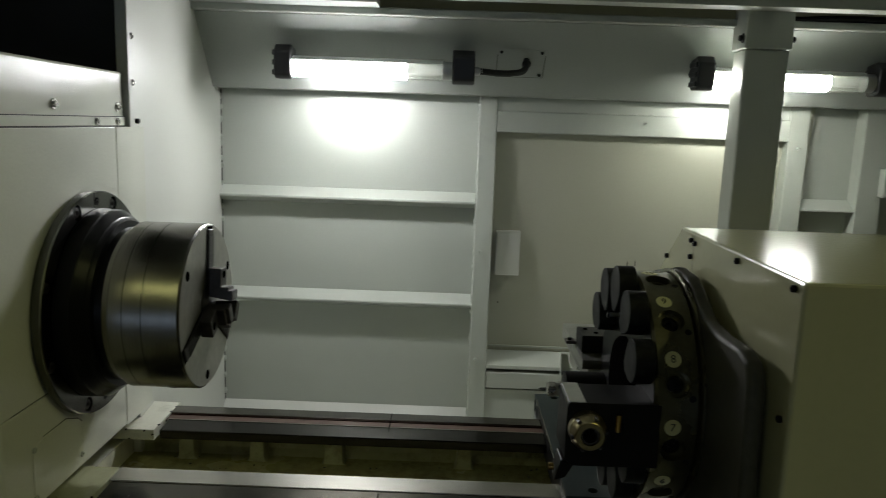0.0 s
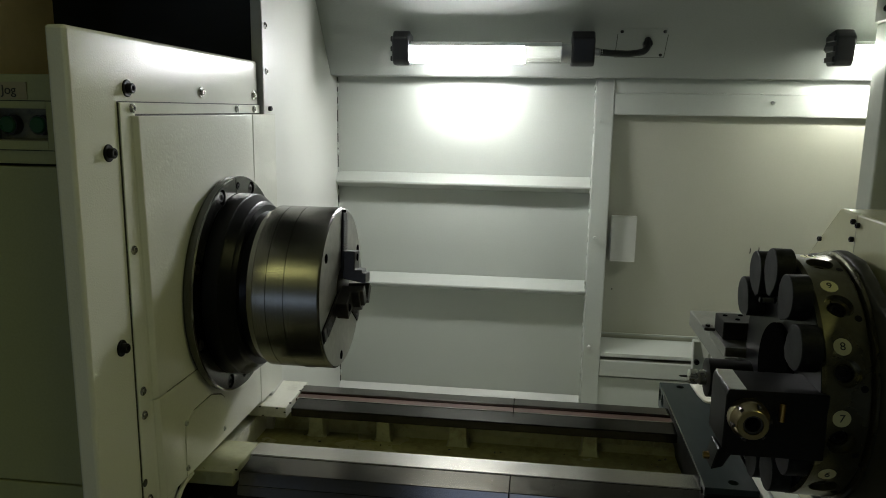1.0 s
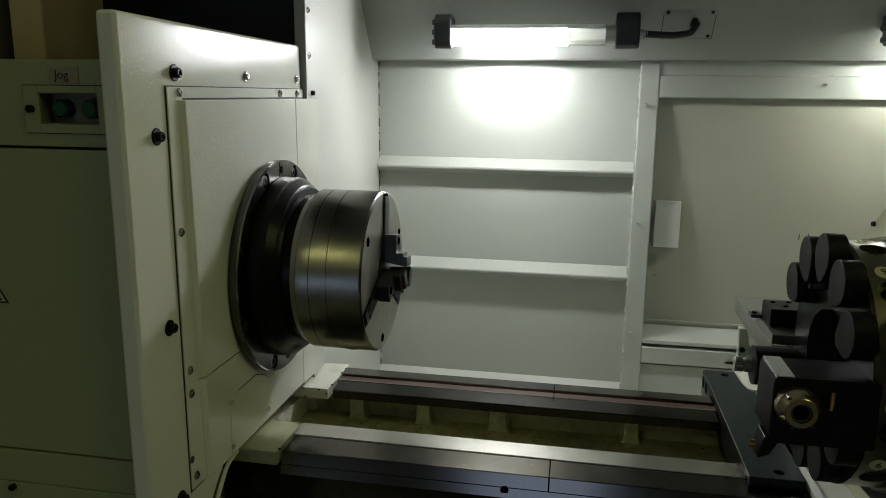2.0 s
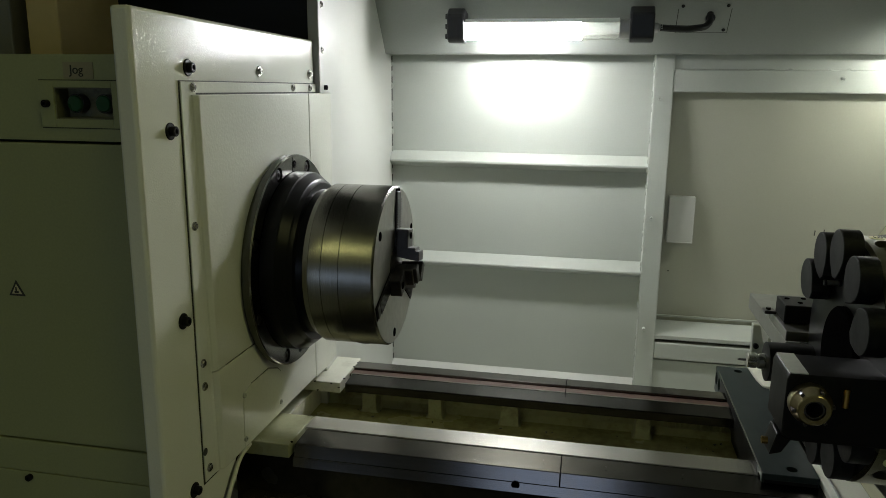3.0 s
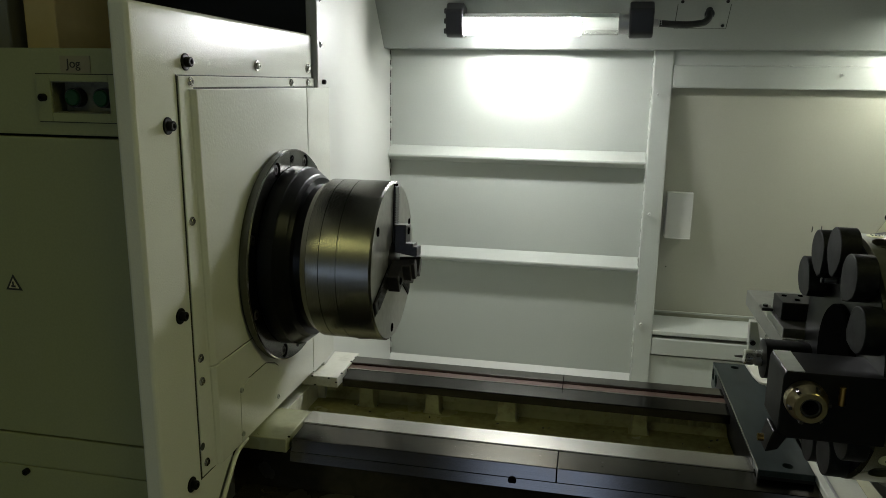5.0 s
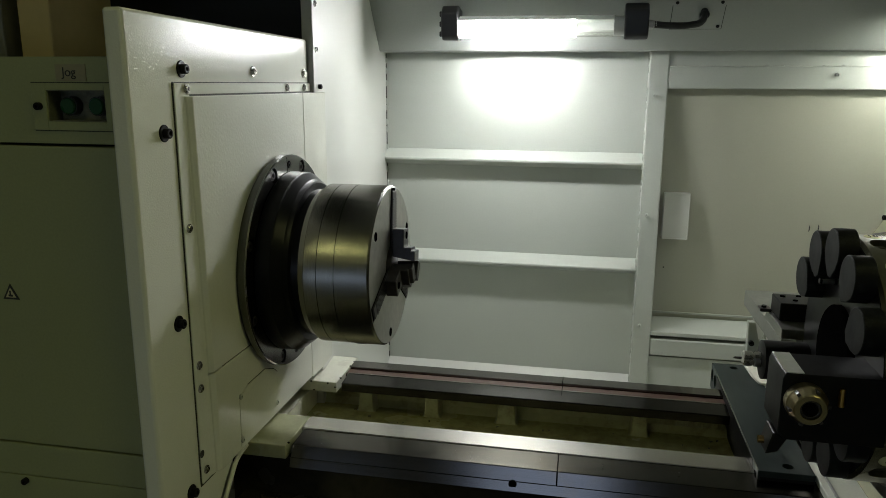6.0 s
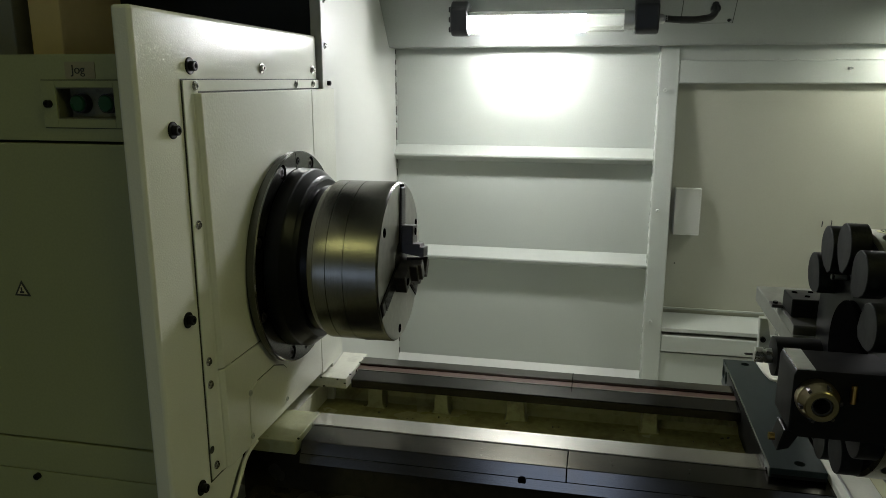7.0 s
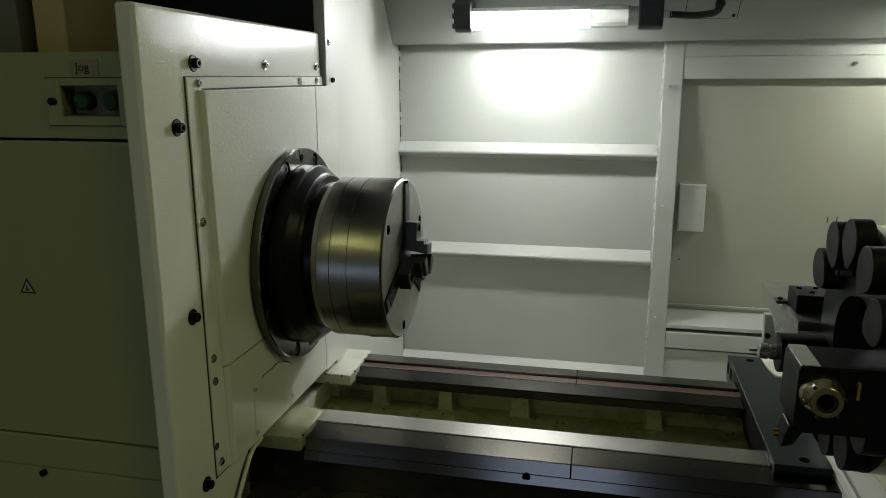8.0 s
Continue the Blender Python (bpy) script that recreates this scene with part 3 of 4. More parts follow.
for zc in (1.309, 1.029):
    part("rib", prism([(BY, zc + 0.021), (BY - 0.036, zc - 0.0015), (BY - 0.036, zc - 0.0075), (BY, zc - 0.022)], "x", -0.70, -0.0135, 0.0012, 2), WALL, back)
part("foot_ledge", prism([(BY, 0.72), (BY - 0.05, 0.690), (BY - 0.05, 0.670), (BY, 0.670)], "x", -0.72, -0.0135, 0.001, 1), LITWALL, back)
for z in (1.4775, 1.1755, 0.8775):
    screw(back, "paint", (0.003, FY, z), "-y")
screw(back, "paint", (0.417, FY, 1.529), "-y")
part("pin_hole", lathe([(0, 0), (0, 0.0022), (0.0006, 0.0020), (0.0006, 0)], (0.0628, 2.0572, 1.020), "-y", 12), SEAM, back)
for x in (0.26, 0.30, 0.385, 0.43):
    part("weld_bead", box(x, x + 0.009, FY - 0.001, FY + 0.006, 1.5478, 1.5512, 0.0014, 2), WALL, back)
# weld beads along the corner and the upright
random.seed(3)
for x, y in ((-0.699, BY - 0.004), (-0.014, FY + 0.012)):
    for k in range(26):
        z = 0.72 + 0.034 * k + random.uniform(-0.02, 0.02)
        size = 0.0048 if x < -0.5 else random.uniform(0.002, 0.0036)
        bead = bmesh.new()
        bmesh.ops.create_icosphere(bead, subdivisions=2, radius=1)
        for v in bead.verts:
            v.co = Vector((x, y, z)) + Vector((v.co.x * size, v.co.y * size, v.co.z * random.uniform(0.006, 0.011)))
        part("weld_bead", bead, WALL, back)
part("corner_joint", box(-0.7000, -0.6978, BY - 0.006, BY - 0.001, 0.72, 1.582), SEAM, back)
part("end_wall", box(1.9, 1.92, 0.75, 2.1, 0.6, 1.93), WALL, back)
# right-hand bays beyond the post
part("upright", box(0.79, 0.842, FY, BY + 0.02, 0.69, 1.60, 0.003), WALL, back)
part("bay_panel", box(0.842, 1.0, BY + 0.004, BY + 0.024, 0.69, 1.60), WALL, back)
part("bay_sill", prism([(FY + 0.004, 1.315), (FY + 0.004, 1.32), (BY + 0.004, 1.345), (BY + 0.004, 1.315)], "x", 0.842, 0.99, 0.001, 1), WALL, back)
part("upright", box(0.985, 1.05, FY, BY + 0.02, 0.69, 1.60, 0.003), WALL, back)
part("end_panel", box(1.05, 1.9, BY + 0.004, BY + 0.024, 0.69, 1.60), WALL, back)
screw(back, "paint", (0.816, FY, 1.478), "-y")
part("bay_cover", box(1.035, 1.12, FY - 0.03, FY - 0.001, 1.36, 1.435, 0.003), WALL, back)

sw = thing("junction_box", (0.081, 2.045, 1.106), "small cream painted rectangular sheet box on the back panel", "box")
part("body", box(0.0485, 0.1138, 2.0152, 2.050, 1.106, 1.2290, 0.002), LITWALL, sw)
part("lid", box(0.0505, 0.1118, 2.0135, 2.0153, 1.108, 1.2270, 0.0005, 1), LITWALL, sw)
part("lid_edge", join(box(0.0495, 0.0515, 2.0118, 2.0136, 1.107, 1.228), box(0.1108, 0.1128, 2.0118, 2.0136, 1.107, 1.228),
     box(0.0515, 0.1108, 2.0118, 2.0136, 1.226, 1.228), box(0.0515, 0.1108, 2.0118, 2.0136, 1.107, 1.109)), LITWALL, sw, "bright folded lid edge")
for x, dz in ((0.4136, 0.037), (0.435, 0.040)):
    solo("scratch_mark", prism([(x, 1.10 + dz), (x + 0.0014, 1.101 + dz), (x + 0.0022, 1.112 + dz), (x + 0.0006, 1.116 + dz)], "y", 2.0395, 2.0440), INK, (x, 2.043, 1.10 + dz), "small dark scratch on the cream back panel", "mark", "scratches")

# ---- lamp beam ----
def on_beam(x, u, out=0.0):
    """A place on the slanted face: u from 0 at its lower edge to 1 at its upper edge."""
    a, b = Vector((x, 1.93, 1.584)), Vector((x, 1.76, 1.745))
    n = Vector((0, -0.709, -0.705))
    return a + (b - a) * u + n * out


beam = thing("lamp_beam", (0.2, 1.9, 1.6), "slanted grey-cream sheet steel beam carrying the work lamps", "beam", kind="structure")
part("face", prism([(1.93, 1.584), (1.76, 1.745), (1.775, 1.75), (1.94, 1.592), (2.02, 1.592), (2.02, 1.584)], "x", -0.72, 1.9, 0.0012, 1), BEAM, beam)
part("lip", prism([(1.735, 1.7455), (1.762, 1.7455), (1.762, 1.762), (1.735, 1.762)], "x", -0.72, 1.9, 0.002, 2), WALL, beam)
part("door_track", prism([(1.60, 1.768), (1.655, 1.768), (1.655, 1.79), (1.60, 1.79)], "x", -0.72, 1.9, 0.002, 2), WALL, beam)
part("track_slot", box(-0.25, 1.9, 1.6555, 1.762, 1.785, 1.789), SHADE, beam)
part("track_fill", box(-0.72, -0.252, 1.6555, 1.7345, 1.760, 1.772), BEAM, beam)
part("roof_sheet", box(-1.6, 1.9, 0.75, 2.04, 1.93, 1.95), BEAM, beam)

hose = thing("power_cable", (0.95, 1.748, 1.762), "thick black cable lying along the lamp beam", "cable")
part("cable", tube([(0.66, 1.750, 1.7655), (0.70, 1.750, 1.7665), (0.74, 1.749, 1.7695), (0.90, 1.748, 1.7705), (1.20, 1.748, 1.7705), (1.60, 1.748, 1.7705)], 0.0078), RUBBER, hose)

plate = thing("cable_plate", tuple(on_beam(0.076, 0.5)), "small grey screwed cover plate where the lamp cable enters", "cover plate")


def slanted(bm, x, u):
    m = Matrix.Translation(on_beam(x, u)) @ Matrix.Rotation(radians(45.2), 4, "X")
    bm.transform(m)
    return bm


part("sheet", slanted(box(-0.056, 0.056, -0.0015, 0.0, -0.042, 0.042, 0.0004, 1), 0.076, 0.47), BEAM, plate)
part("outline", slanted(box(-0.0575, 0.0575, -0.0006, -0.0003, -0.0435, 0.0435), 0.076, 0.47), SEAM, plate)
for dx in (-0.048, 0.048):
    for dz in (-0.034, 0.034):
        part("screw", slanted(lathe([(0, 0), (0, 0.004), (0.002, 0.0035), (0.002, 0)], (dx, -0.0015, dz), "-y", 16), 0.076, 0.47), BLACKOX, plate)

# ---- work lamps ----
LY = 1.785


def work_lamp(x0, lit, LZ):
    """A tubular machine lamp from x0: caps, lit tube, clear end, cable."""
    lamp = thing("work_lamp", (x0 + 0.23, LY, LZ), "tubular LED machine lamp with black end caps, switched on", "lamp", "work lamps")

    def cap(a, b):
        pts = [(LY - 0.026, LZ - 0.022), (LY - 0.012, LZ - 0.030), (LY + 0.022, LZ - 0.030), (LY + 0.034, LZ - 0.020), (LY + 0.034, LZ + 0.040), (LY - 0.010, LZ + 0.048), (LY - 0.030, LZ + 0.030)]
        return prism(pts, "x", a, b, 0.004, 2)
    part("end_cap", cap(x0, x0 + 0.040), BLACKPL, lamp)
    part("end_cap", cap(x0 + 0.410, x0 + 0.462), BLACKPL, lamp)
    for dz in (-0.016, 0.006, 0.028):
        part("cap_rib", box(x0 - 0.0045, x0 + 0.003, LY - 0.022, LY + 0.028, LZ + dz - 0.006, LZ + dz + 0.006, 0.0015, 1), BLACKPL, lamp)
    part("collar", lathe([(0, 0), (0, 0.021), (0.022, 0.021), (0.022, 0)], (x0 + 0.388, LY, LZ), "x", 32), ALU, lamp)
    part("bracket", prism([(LY + 0.030, LZ - 0.01), (LY + 0.075, LZ + 0.01), (LY + 0.045, LZ + 0.04), (LY + 0.030, LZ + 0.035)], "x", x0 + 0.008, x0 + 0.032, 0.001, 1), BLACKPL, lamp)
    part("bracket", prism([(LY + 0.030, LZ - 0.01), (LY + 0.075, LZ + 0.01), (LY + 0.045, LZ + 0.04), (LY + 0.030, LZ + 0.035)], "x", x0 + 0.420, x0 + 0.444, 0.001, 1), BLACKPL, lamp)
    n = 24

    def arc(a0, a1, r0, r1, xa, xb):
        bm = bmesh.new()
        rings = []
        for k in range(n + 1):
            a = radians(a0 + (a1 - a0) * k / n)
            rings.append([bm.verts.new((x, LY + r * math.cos(a), LZ + r * math.sin(a))) for x in (xa, xb) for r in (r0, r1)])
        for p, q in zip(rings, rings[1:]):
            bm.faces.new((p[0], q[0], q[2], p[2]))
            bm.faces.new((p[1], p[3], q[3], q[1]))
            bm.faces.new((p[0], p[1], q[1], q[0]))
            bm.faces.new((p[2], q[2], q[3], p[3]))
        bm.faces.new((rings[0][0], rings[0][2], rings[0][3], rings[0][1]))
        bm.faces.new((rings[-1][0], rings[-1][1], rings[-1][3], rings[-1][2]))
        return bm
    part("diffuser", arc(146, 328, 0.016, 0.0235, x0 + 0.0405, x0 + 0.305), lit, lamp, "glowing white diffuser")
    # added area light just outside the diffuser, aimed back for the wall's hot spot
    strip = bpy.data.lights.new("hot_spot_light", "AREA")
    strip.shape, strip.size, strip.size_y, strip.spread = "RECTANGLE", 0.17, 0.022, radians(LED_SPREAD)
    strip.energy, strip.color = LED_WATTS, (0.99, 0.995, 1.0)
    bulb = new("hot_spot_light", strip)
    eye = Vector((x0 + 0.156, LY + 0.020, LZ - 0.022))
    bulb.matrix_world = look(eye, eye + Vector((0, 0.96, -0.28)))
    part("reflector", arc(-31, 145, 0.016, 0.0240, x0 + 0.0405, x0 + 0.388), WHITEPL, lamp)
    part("clear_tube", arc(146, 328, 0.0205, 0.0235, x0 + 0.3052, x0 + 0.388), CLEAR, lamp, "clear unlit tube end")
    part("partition", lathe([(0, 0), (0, 0.0155), (0.002, 0.0155), (0.002, 0)], (x0 + 0.3045, LY, LZ), "x", 24), WHITEPL, lamp)
    part("gland", lathe([(0, 0), (0, 0.010), (0.010, 0.010), (0.012, 0.007), (0.018, 0.007), (0.018, 0)], (x0 + 0.462, LY, LZ + 0.002), "x", 20), ALU, lamp)
    e = on_beam(x0 + 0.586, 0.52, 0.0)
    f = on_beam(x0 + 0.582, 0.50, 0.028)
    part("elbow", rod(tuple(on_beam(x0 + 0.586, 0.52, -0.002) - Vector((0, 0.012, 0.012))), "y", 0.022, 0.0105, 0.002, 24), BLACKPL, lamp)
    part("cable", tube([(x0 + 0.475, LY, LZ + 0.002), (x0 + 0.51, LY + 0.004, LZ + 0.000), (x0 + 0.55, LY + 0.010, LZ + 0.001), tuple(f), tuple(e)], 0.0075), RUBBER, lamp)
    return lamp


work_lamp(-0.497, LED, 1.631)
work_lamp(0.473, LED_DIM, 1.636)

# ---- guard post ----
post = thing("guard_post", (0.585, 1.70, 0.7), "cream painted square steel post with bolted upper sleeve", "post")
part("column", box(0.545, 0.640, 1.68, 1.75, 0.7, 1.692, 0.004), WALL, post)
part("sleeve", box(0.541, 0.644, 1.676, 1.754, 1.693, 1.80, 0.003), WALL, post)
screw(post, "black", (0.541, 1.69, 1.7155), "-x", "bolt")
screw(post, "black", (0.6445, 1.69, 1.7155), "x", "bolt")

# ---- bed ----
BZ = 0.955
bed = thing("lathe_bed", (0.0, 1.2, 0.6), "cast lathe bed with ground steel ways and oily trough", "lathe bed")
part("front_way", prism([(1.0755, BZ), (1.120, BZ), (1.120, BZ - 0.03), (1.0755, BZ - 0.03)], "x", -0.588, 1.8, 0.0012, 2), GROUND, bed, "bright ground flat way")
part("front_guide", prism([(1.0246, BZ - 0.003), (1.0748, BZ - 0.0015), (1.0748, BZ - 0.03), (1.0246, BZ - 0.022)], "x", -0.584, 1.8, 0.0008, 1), GUIDE, bed, "ground guide face with oil film")
part("front_bevel", prism([(1.0240, BZ - 0.0034), (1.0244, BZ - 0.0034), (1.0244, BZ - 0.0222), (1.0186, BZ - 0.0222)], "x", -0.584, 1.8, 0.0002, 1), FRONT, bed, "polished bevelled guide edge")
part("front_face", prism([(1.0186, BZ - 0.0224), (1.06, BZ - 0.0224), (1.06, BZ - 0.038), (1.0140, BZ - 0.038)], "x", -0.586, 1.8, 0.001, 1), FRONT, bed, "polished front guide face")
part("front_wall", box(-0.70, 1.8, 1.05, 1.10, 0.5, BZ - 0.0405), PANBLACK, bed)
part("rear_way", prism([(1.345, BZ + 0.001), (1.378, BZ + 0.001), (1.378, BZ - 0.03), (1.345, BZ - 0.03)], "x", -0.594, 1.8, 0.0012, 2), REARWAY, bed)
part("rear_strip", prism([(1.3185, BZ - 0.003), (1.3425, BZ - 0.003), (1.3425, BZ - 0.03), (1.3185, BZ - 0.03)], "x", -0.594, 1.8, 0.0008, 1), BROWNWAY, bed, "brown oiled guide strip")
part("rear_guide", prism([(1.2725, BZ - 0.004), (1.3145, BZ - 0.001), (1.3145, BZ - 0.022), (1.2725, BZ - 0.0205)], "x", -0.588, 1.8, 0.0015, 2), REARGUIDE, bed)
part("bright_edge", box(-0.59, 1.8, 1.3148, 1.3182, BZ - 0.02, BZ - 0.0005, 0.0006, 1), GROUND, bed, "worn bright way edge")
part("rear_wall", box(-0.70, 1.8, 1.335, 1.40, 0.5, BZ - 0.032), CASTPAINT, bed)
part("front_block", prism([(1.012, BZ), (1.119, BZ), (1.119, BZ - 0.0225), (1.012, BZ - 0.0225)], "x", -0.70, -0.5895, 0.0015, 2), BLOCKPAINT, bed, "olive-cream painted cast end block")
part("rear_block", prism([(1.266, BZ - 0.001), (1.40, BZ - 0.001), (1.40, BZ - 0.0215), (1.266, BZ - 0.0215)], "x", -0.74, -0.5955, 0.0015, 2), CREAMCAST, bed, "cream painted cast end block")
part("trough_floor", box(-0.72, 1.8, 1.10, 1.336, 0.845, 0.885), TROUGH, bed, "oil-stained trough floor")
part("inner_wall", box(-0.70, 1.8, 1.1005, 1.119, 0.86, BZ - 0.0305), CASTPAINT, bed)
part("end_wall", box(-0.76, -0.655, 1.12, 1.34, 0.80, BZ - 0.028), CREAMCAST, bed)
for x, w in ((-0.549, 0.0145), (-0.4195, 0.0135), (-0.278, 0.017), (-0.038, 0.0135), (0.25, 0.0135)):
    part("rib", prism([(x - w - 0.006, 0.884), (x - w - 0.0015, 0.888), (x - w, 0.896), (x - w + 0.0012, 0.93), (x + w - 0.0012, 0.93), (x + w, 0.896), (x + w + 0.0015, 0.888), (x + w + 0.006, 0.884)], "y", 1.298, 1.3365, 0.002, 2), CASTPAINT, bed)
# raised casting marks, too worn to read
random.seed(5)
for k in range(9):
    x = 0.0 + 0.0125 * k
    part("casting_mark", box(x, x + random.uniform(0.006, 0.010), 1.3325, 1.3352, 0.896 + random.uniform(0, 0.002), 0.908 + random.uniform(0, 0.003), 0.001, 1), CASTPAINT, bed)
part("fillet", prism([(1.3352, 0.8848), (1.3352, 0.8965), (1.3315, 0.8900), (1.3240, 0.8848)], "x", -0.655, 1.8), CASTPAINT, bed)
for x, y, z in ((-0.173, 1.0755, BZ + 0.0004),):
    part("way_joint", join(box(x - 0.0008, x + 0.0008, 1.0235, 1.0745, BZ - 0.004, BZ - 0.0010), prism([(1.0225, BZ - 0.003), (1.0240, BZ - 0.003), (1.0195, BZ - 0.022), (1.0180, BZ - 0.022)], "x", x - 0.0011, x + 0.0011)), SHADE, bed)
part("drain_notch", lathe([(0, 0), (0, 0.006), (0.0004, 0.0062), (0.0004, 0)], (-0.237, 1.0166, 0.9287), "-y", 20), SHADE, bed)
part("way_joint", box(-0.1785, -0.1772, 1.303, 1.378, BZ - 0.002, BZ + 0.0013), SHADE, bed)
part("chip_ledge", box(-0.75, 1.8, 1.40, 2.018, 0.64, 0.672), LITWALL, bed)
pan = thing("chip_pan", (0, 0.8, 0.5), "black oily chip pan in front of the bed", "chip pan")
part("sheet", prism([(1.0495, 0.850), (0.30, 0.835), (0.30, 0.828), (1.0495, 0.843)], "x", -0.68, 1.8, 0.001, 1), PANBLACK, pan)

part("guard_rim", tube([(-0.648, 1.0, 0.957), (-0.647, 0.965, 0.951), (-0.646, 0.94, 0.931), (-0.646, 0.915, 0.904), (-0.647, 0.897, 0.881), (-0.648, 0.889, 0.855), (-0.648, 0.887, 0.80)], 0.0035), CREAMCAST, pan, "cream rolled sheet edge")
random.seed(11)
bits = []
for k in range(46):
    x, y, z = (random.uniform(-0.6, 0.1), random.uniform(1.15, 1.31), 0.8852) if k < 34 else (random.uniform(-0.55, 0.05), random.choice((1.03, 1.05, 1.36, 1.33)), BZ + 0.0005)
    r = random.uniform(0.0008, 0.0024) if k < 34 else random.uniform(0.0005, 0.0010)
    b = box(-r, r * 1.6, -r * 0.7, r * 0.7, 0, r * 0.7)
    b.transform(Matrix.Translation((x, y, z)) @ Matrix.Rotation(random.uniform(0, 6), 4, "Z"))
    bits.append(b)
solo("metal_chips", join(*bits), JAW, (-0.2, 1.2, 0.87), "scattered small dark metal chips on the oily bed", "chips", kind="stuff")

# paint knocked off the block corners
random.seed(8)
for x, y, z in ((-0.5897, 1.024, 0.9545), (-0.5955, 1.376, 0.9535), (-0.5960, 1.352, 0.9538), (-0.5955, 1.290, 0.9535), (-0.645, 1.2662, 0.953), (-0.612, 1.2662, 0.952), (-0.598, 1.2665, 0.945), (-0.640, 1.2662, 0.936)):
    chip = bmesh.new()
    bmesh.ops.create_icosphere(chip, subdivisions=2, radius=1)
    for v in chip.verts:
        v.co = Vector((x, y, z)) + Vector((v.co.x * random.uniform(0.0014, 0.0030), v.co.y * random.uniform(0.0014, 0.0036), v.co.z * random.uniform(0.0008, 0.0018)))
    part("paint_chip", chip, SHADE, bed)
# ---- carriage ----
car = thing("carriage_plate", (0.15, 1.25, 0.93), "blue-grey ground steel cross slide plate with bolt holes", "slide plate")
sheet = box(0.109, 0.186, 1.059, 1.486, 0.918, 0.967, 0.001)
holes = [rod((x, y, 0.94), "z", 0.04, 0.0078, 0, 24) for x, y in ((0.1535, 1.0795), (0.146, 1.465))]
sides = [rod((0.1285, y, 0.946), "-x", 0.03, 0.0125, 0, 24) for y in (1.075, 1.44, 1.472)]
part("plate", cut(sheet, *holes, *sides), BLUEPLATE, car)
# thin bright bar added to draw the highlight along the plate's left edge
part("ground_edge", prism([(0.1088, 0.9662), (0.1095, 0.9673), (0.1101, 0.9673), (0.1090, 0.9656)], "y", 1.06, 1.455), GROUND, car, "bright ground bar for the plate edge highlight")
part("under_plate", box(0.118, 0.9, 1.0, 1.50, 0.957 - 0.09, 0.9175, 0.001), BLACKOX, car)
# separate black facing makes this side darker than the plate
part("side_face", box(0.1084, 0.1089, 1.092, 1.424, 0.9185, 0.9645), BLACKOX, car, "thin black facing on the plate side")
part("end_wiper", box(0.112, 0.184, 1.0585, 1.0592, 0.92, 0.958), BLACKOX, car)
part("way_shield", prism([(0.166, 1.50), (0.20, 1.50), (0.20, 1.385), (0.181, 1.385), (0.175, 1.392), (0.170, 1.42)], "z", 0.9672, 0.972, 0.001, 1), CREAMCAST, car, "cream painted corner shield")
slide = thing("cross_slide", (0.3, 1.2, 0.967), "steel cross slide body behind the turret", "slide")
part("body", box(0.197, 0.75, 1.12, 1.50, 0.955, 1.05, 0.003), BRIGHT, slide)
part("way_cover", box(0.160, 0.60, 1.212, 1.50, 1.086, 1.116, 0.002), SLIDEGREY, slide, "grey painted sheet cover")
part("way_step", box(0.168, 0.60, 1.24, 1.45, 1.0505, 1.0858, 0.002), BRIGHT, slide)
part("bracket", prism([(0.126, 1.117), (0.137, 1.117), (0.145, 1.085), (0.172, 1.083), (0.172, 1.055), (0.128, 1.055)], "y", 1.285, 1.30, 0.001, 1), WALL, slide, "cream painted bracket")
screw(slide, "dark", (0.1325, 1.285, 1.0815), "-y", "bolt")
part("ledge", box(0.189, 0.75, 0.668, 1.115, 0.90, 0.962, 0.002), COVER, slide, "cream painted ledge sheet")
part("ledge_trim", box(0.199, 0.2015, 0.668, 1.115, 0.9622, 0.966), ALU, slide)

tc = thing("turret_cover", (0.45, 0.9, 0.95), "glossy cream sheet steel cover over the turret drive", "machine cover")
part("shell", prism([(0.664, 0.80), (0.664, 1.385), (1.017, 1.385), (1.15, 1.278), (1.22, 1.10), (1.22, 0.97), (0.90, 0.97), (0.90, 0.80)], "x", 0.234, 1.2, 0.003, 2), GLOSSCOVER, tc)
for y, z in ((0.9705, 1.3745), (0.957, 1.372), (0.8155, 1.3760), (0.680, 1.3760), (0.679, 1.2526), (0.970, 1.353), (1.071, 1.3365)):
    screw(tc, "tiny", (0.234, y, z), "-x")
part("sheet_joint", box(0.2338, 0.2341, 0.9638, 0.9643, 1.33, 1.384), SLIDEGREY, tc)

# ---- turret ----
TY, TZ = 0.928, 1.1953
tur = thing("tool_turret", (0.20, TY, TZ), "dark twelve-station tool turret with ivory number discs", "turret")
part("back_ring", lathe([(0.1992, 0.10), (0.1992, 0.144), (0.200, 0.147), (0.203, 0.147), (0.204, 0.144), (0.204, 0.10), (0.1992, 0.10)], (0, TY, TZ), "x", 96), TURRET, tur)
ho = [(0.942, 1.344), (0.894, 1.342), (0.861, 1.328), (0.821, 1.308), (0.774, 1.3045), (0.720, 1.307), (0.697, 1.300), (0.687, 1.279), (0.683, 1.215), (0.678, 1.10), (0.690, 1.065),
      (0.81, 1.04), (0.94, 1.03), (1.05, 1.06), (1.10, 1.15), (1.09, 1.26), (1.035, 1.322)]
part("housing", prism(ho, "x", 0.2042, 0.2215, 0.005, 3), HOUSING, tur, "black cast turret housing")
# thin ring makes the disc front blacker than its rim
part("front_face", lathe([(0.1492, 0.0585), (0.1492, 0.1372), (0.1499, 0.1378), (0.1499, 0.0585), (0.1492, 0.0585)], (0, TY, TZ), "x", 96), NOSE, tur, "black ring over the disc front")


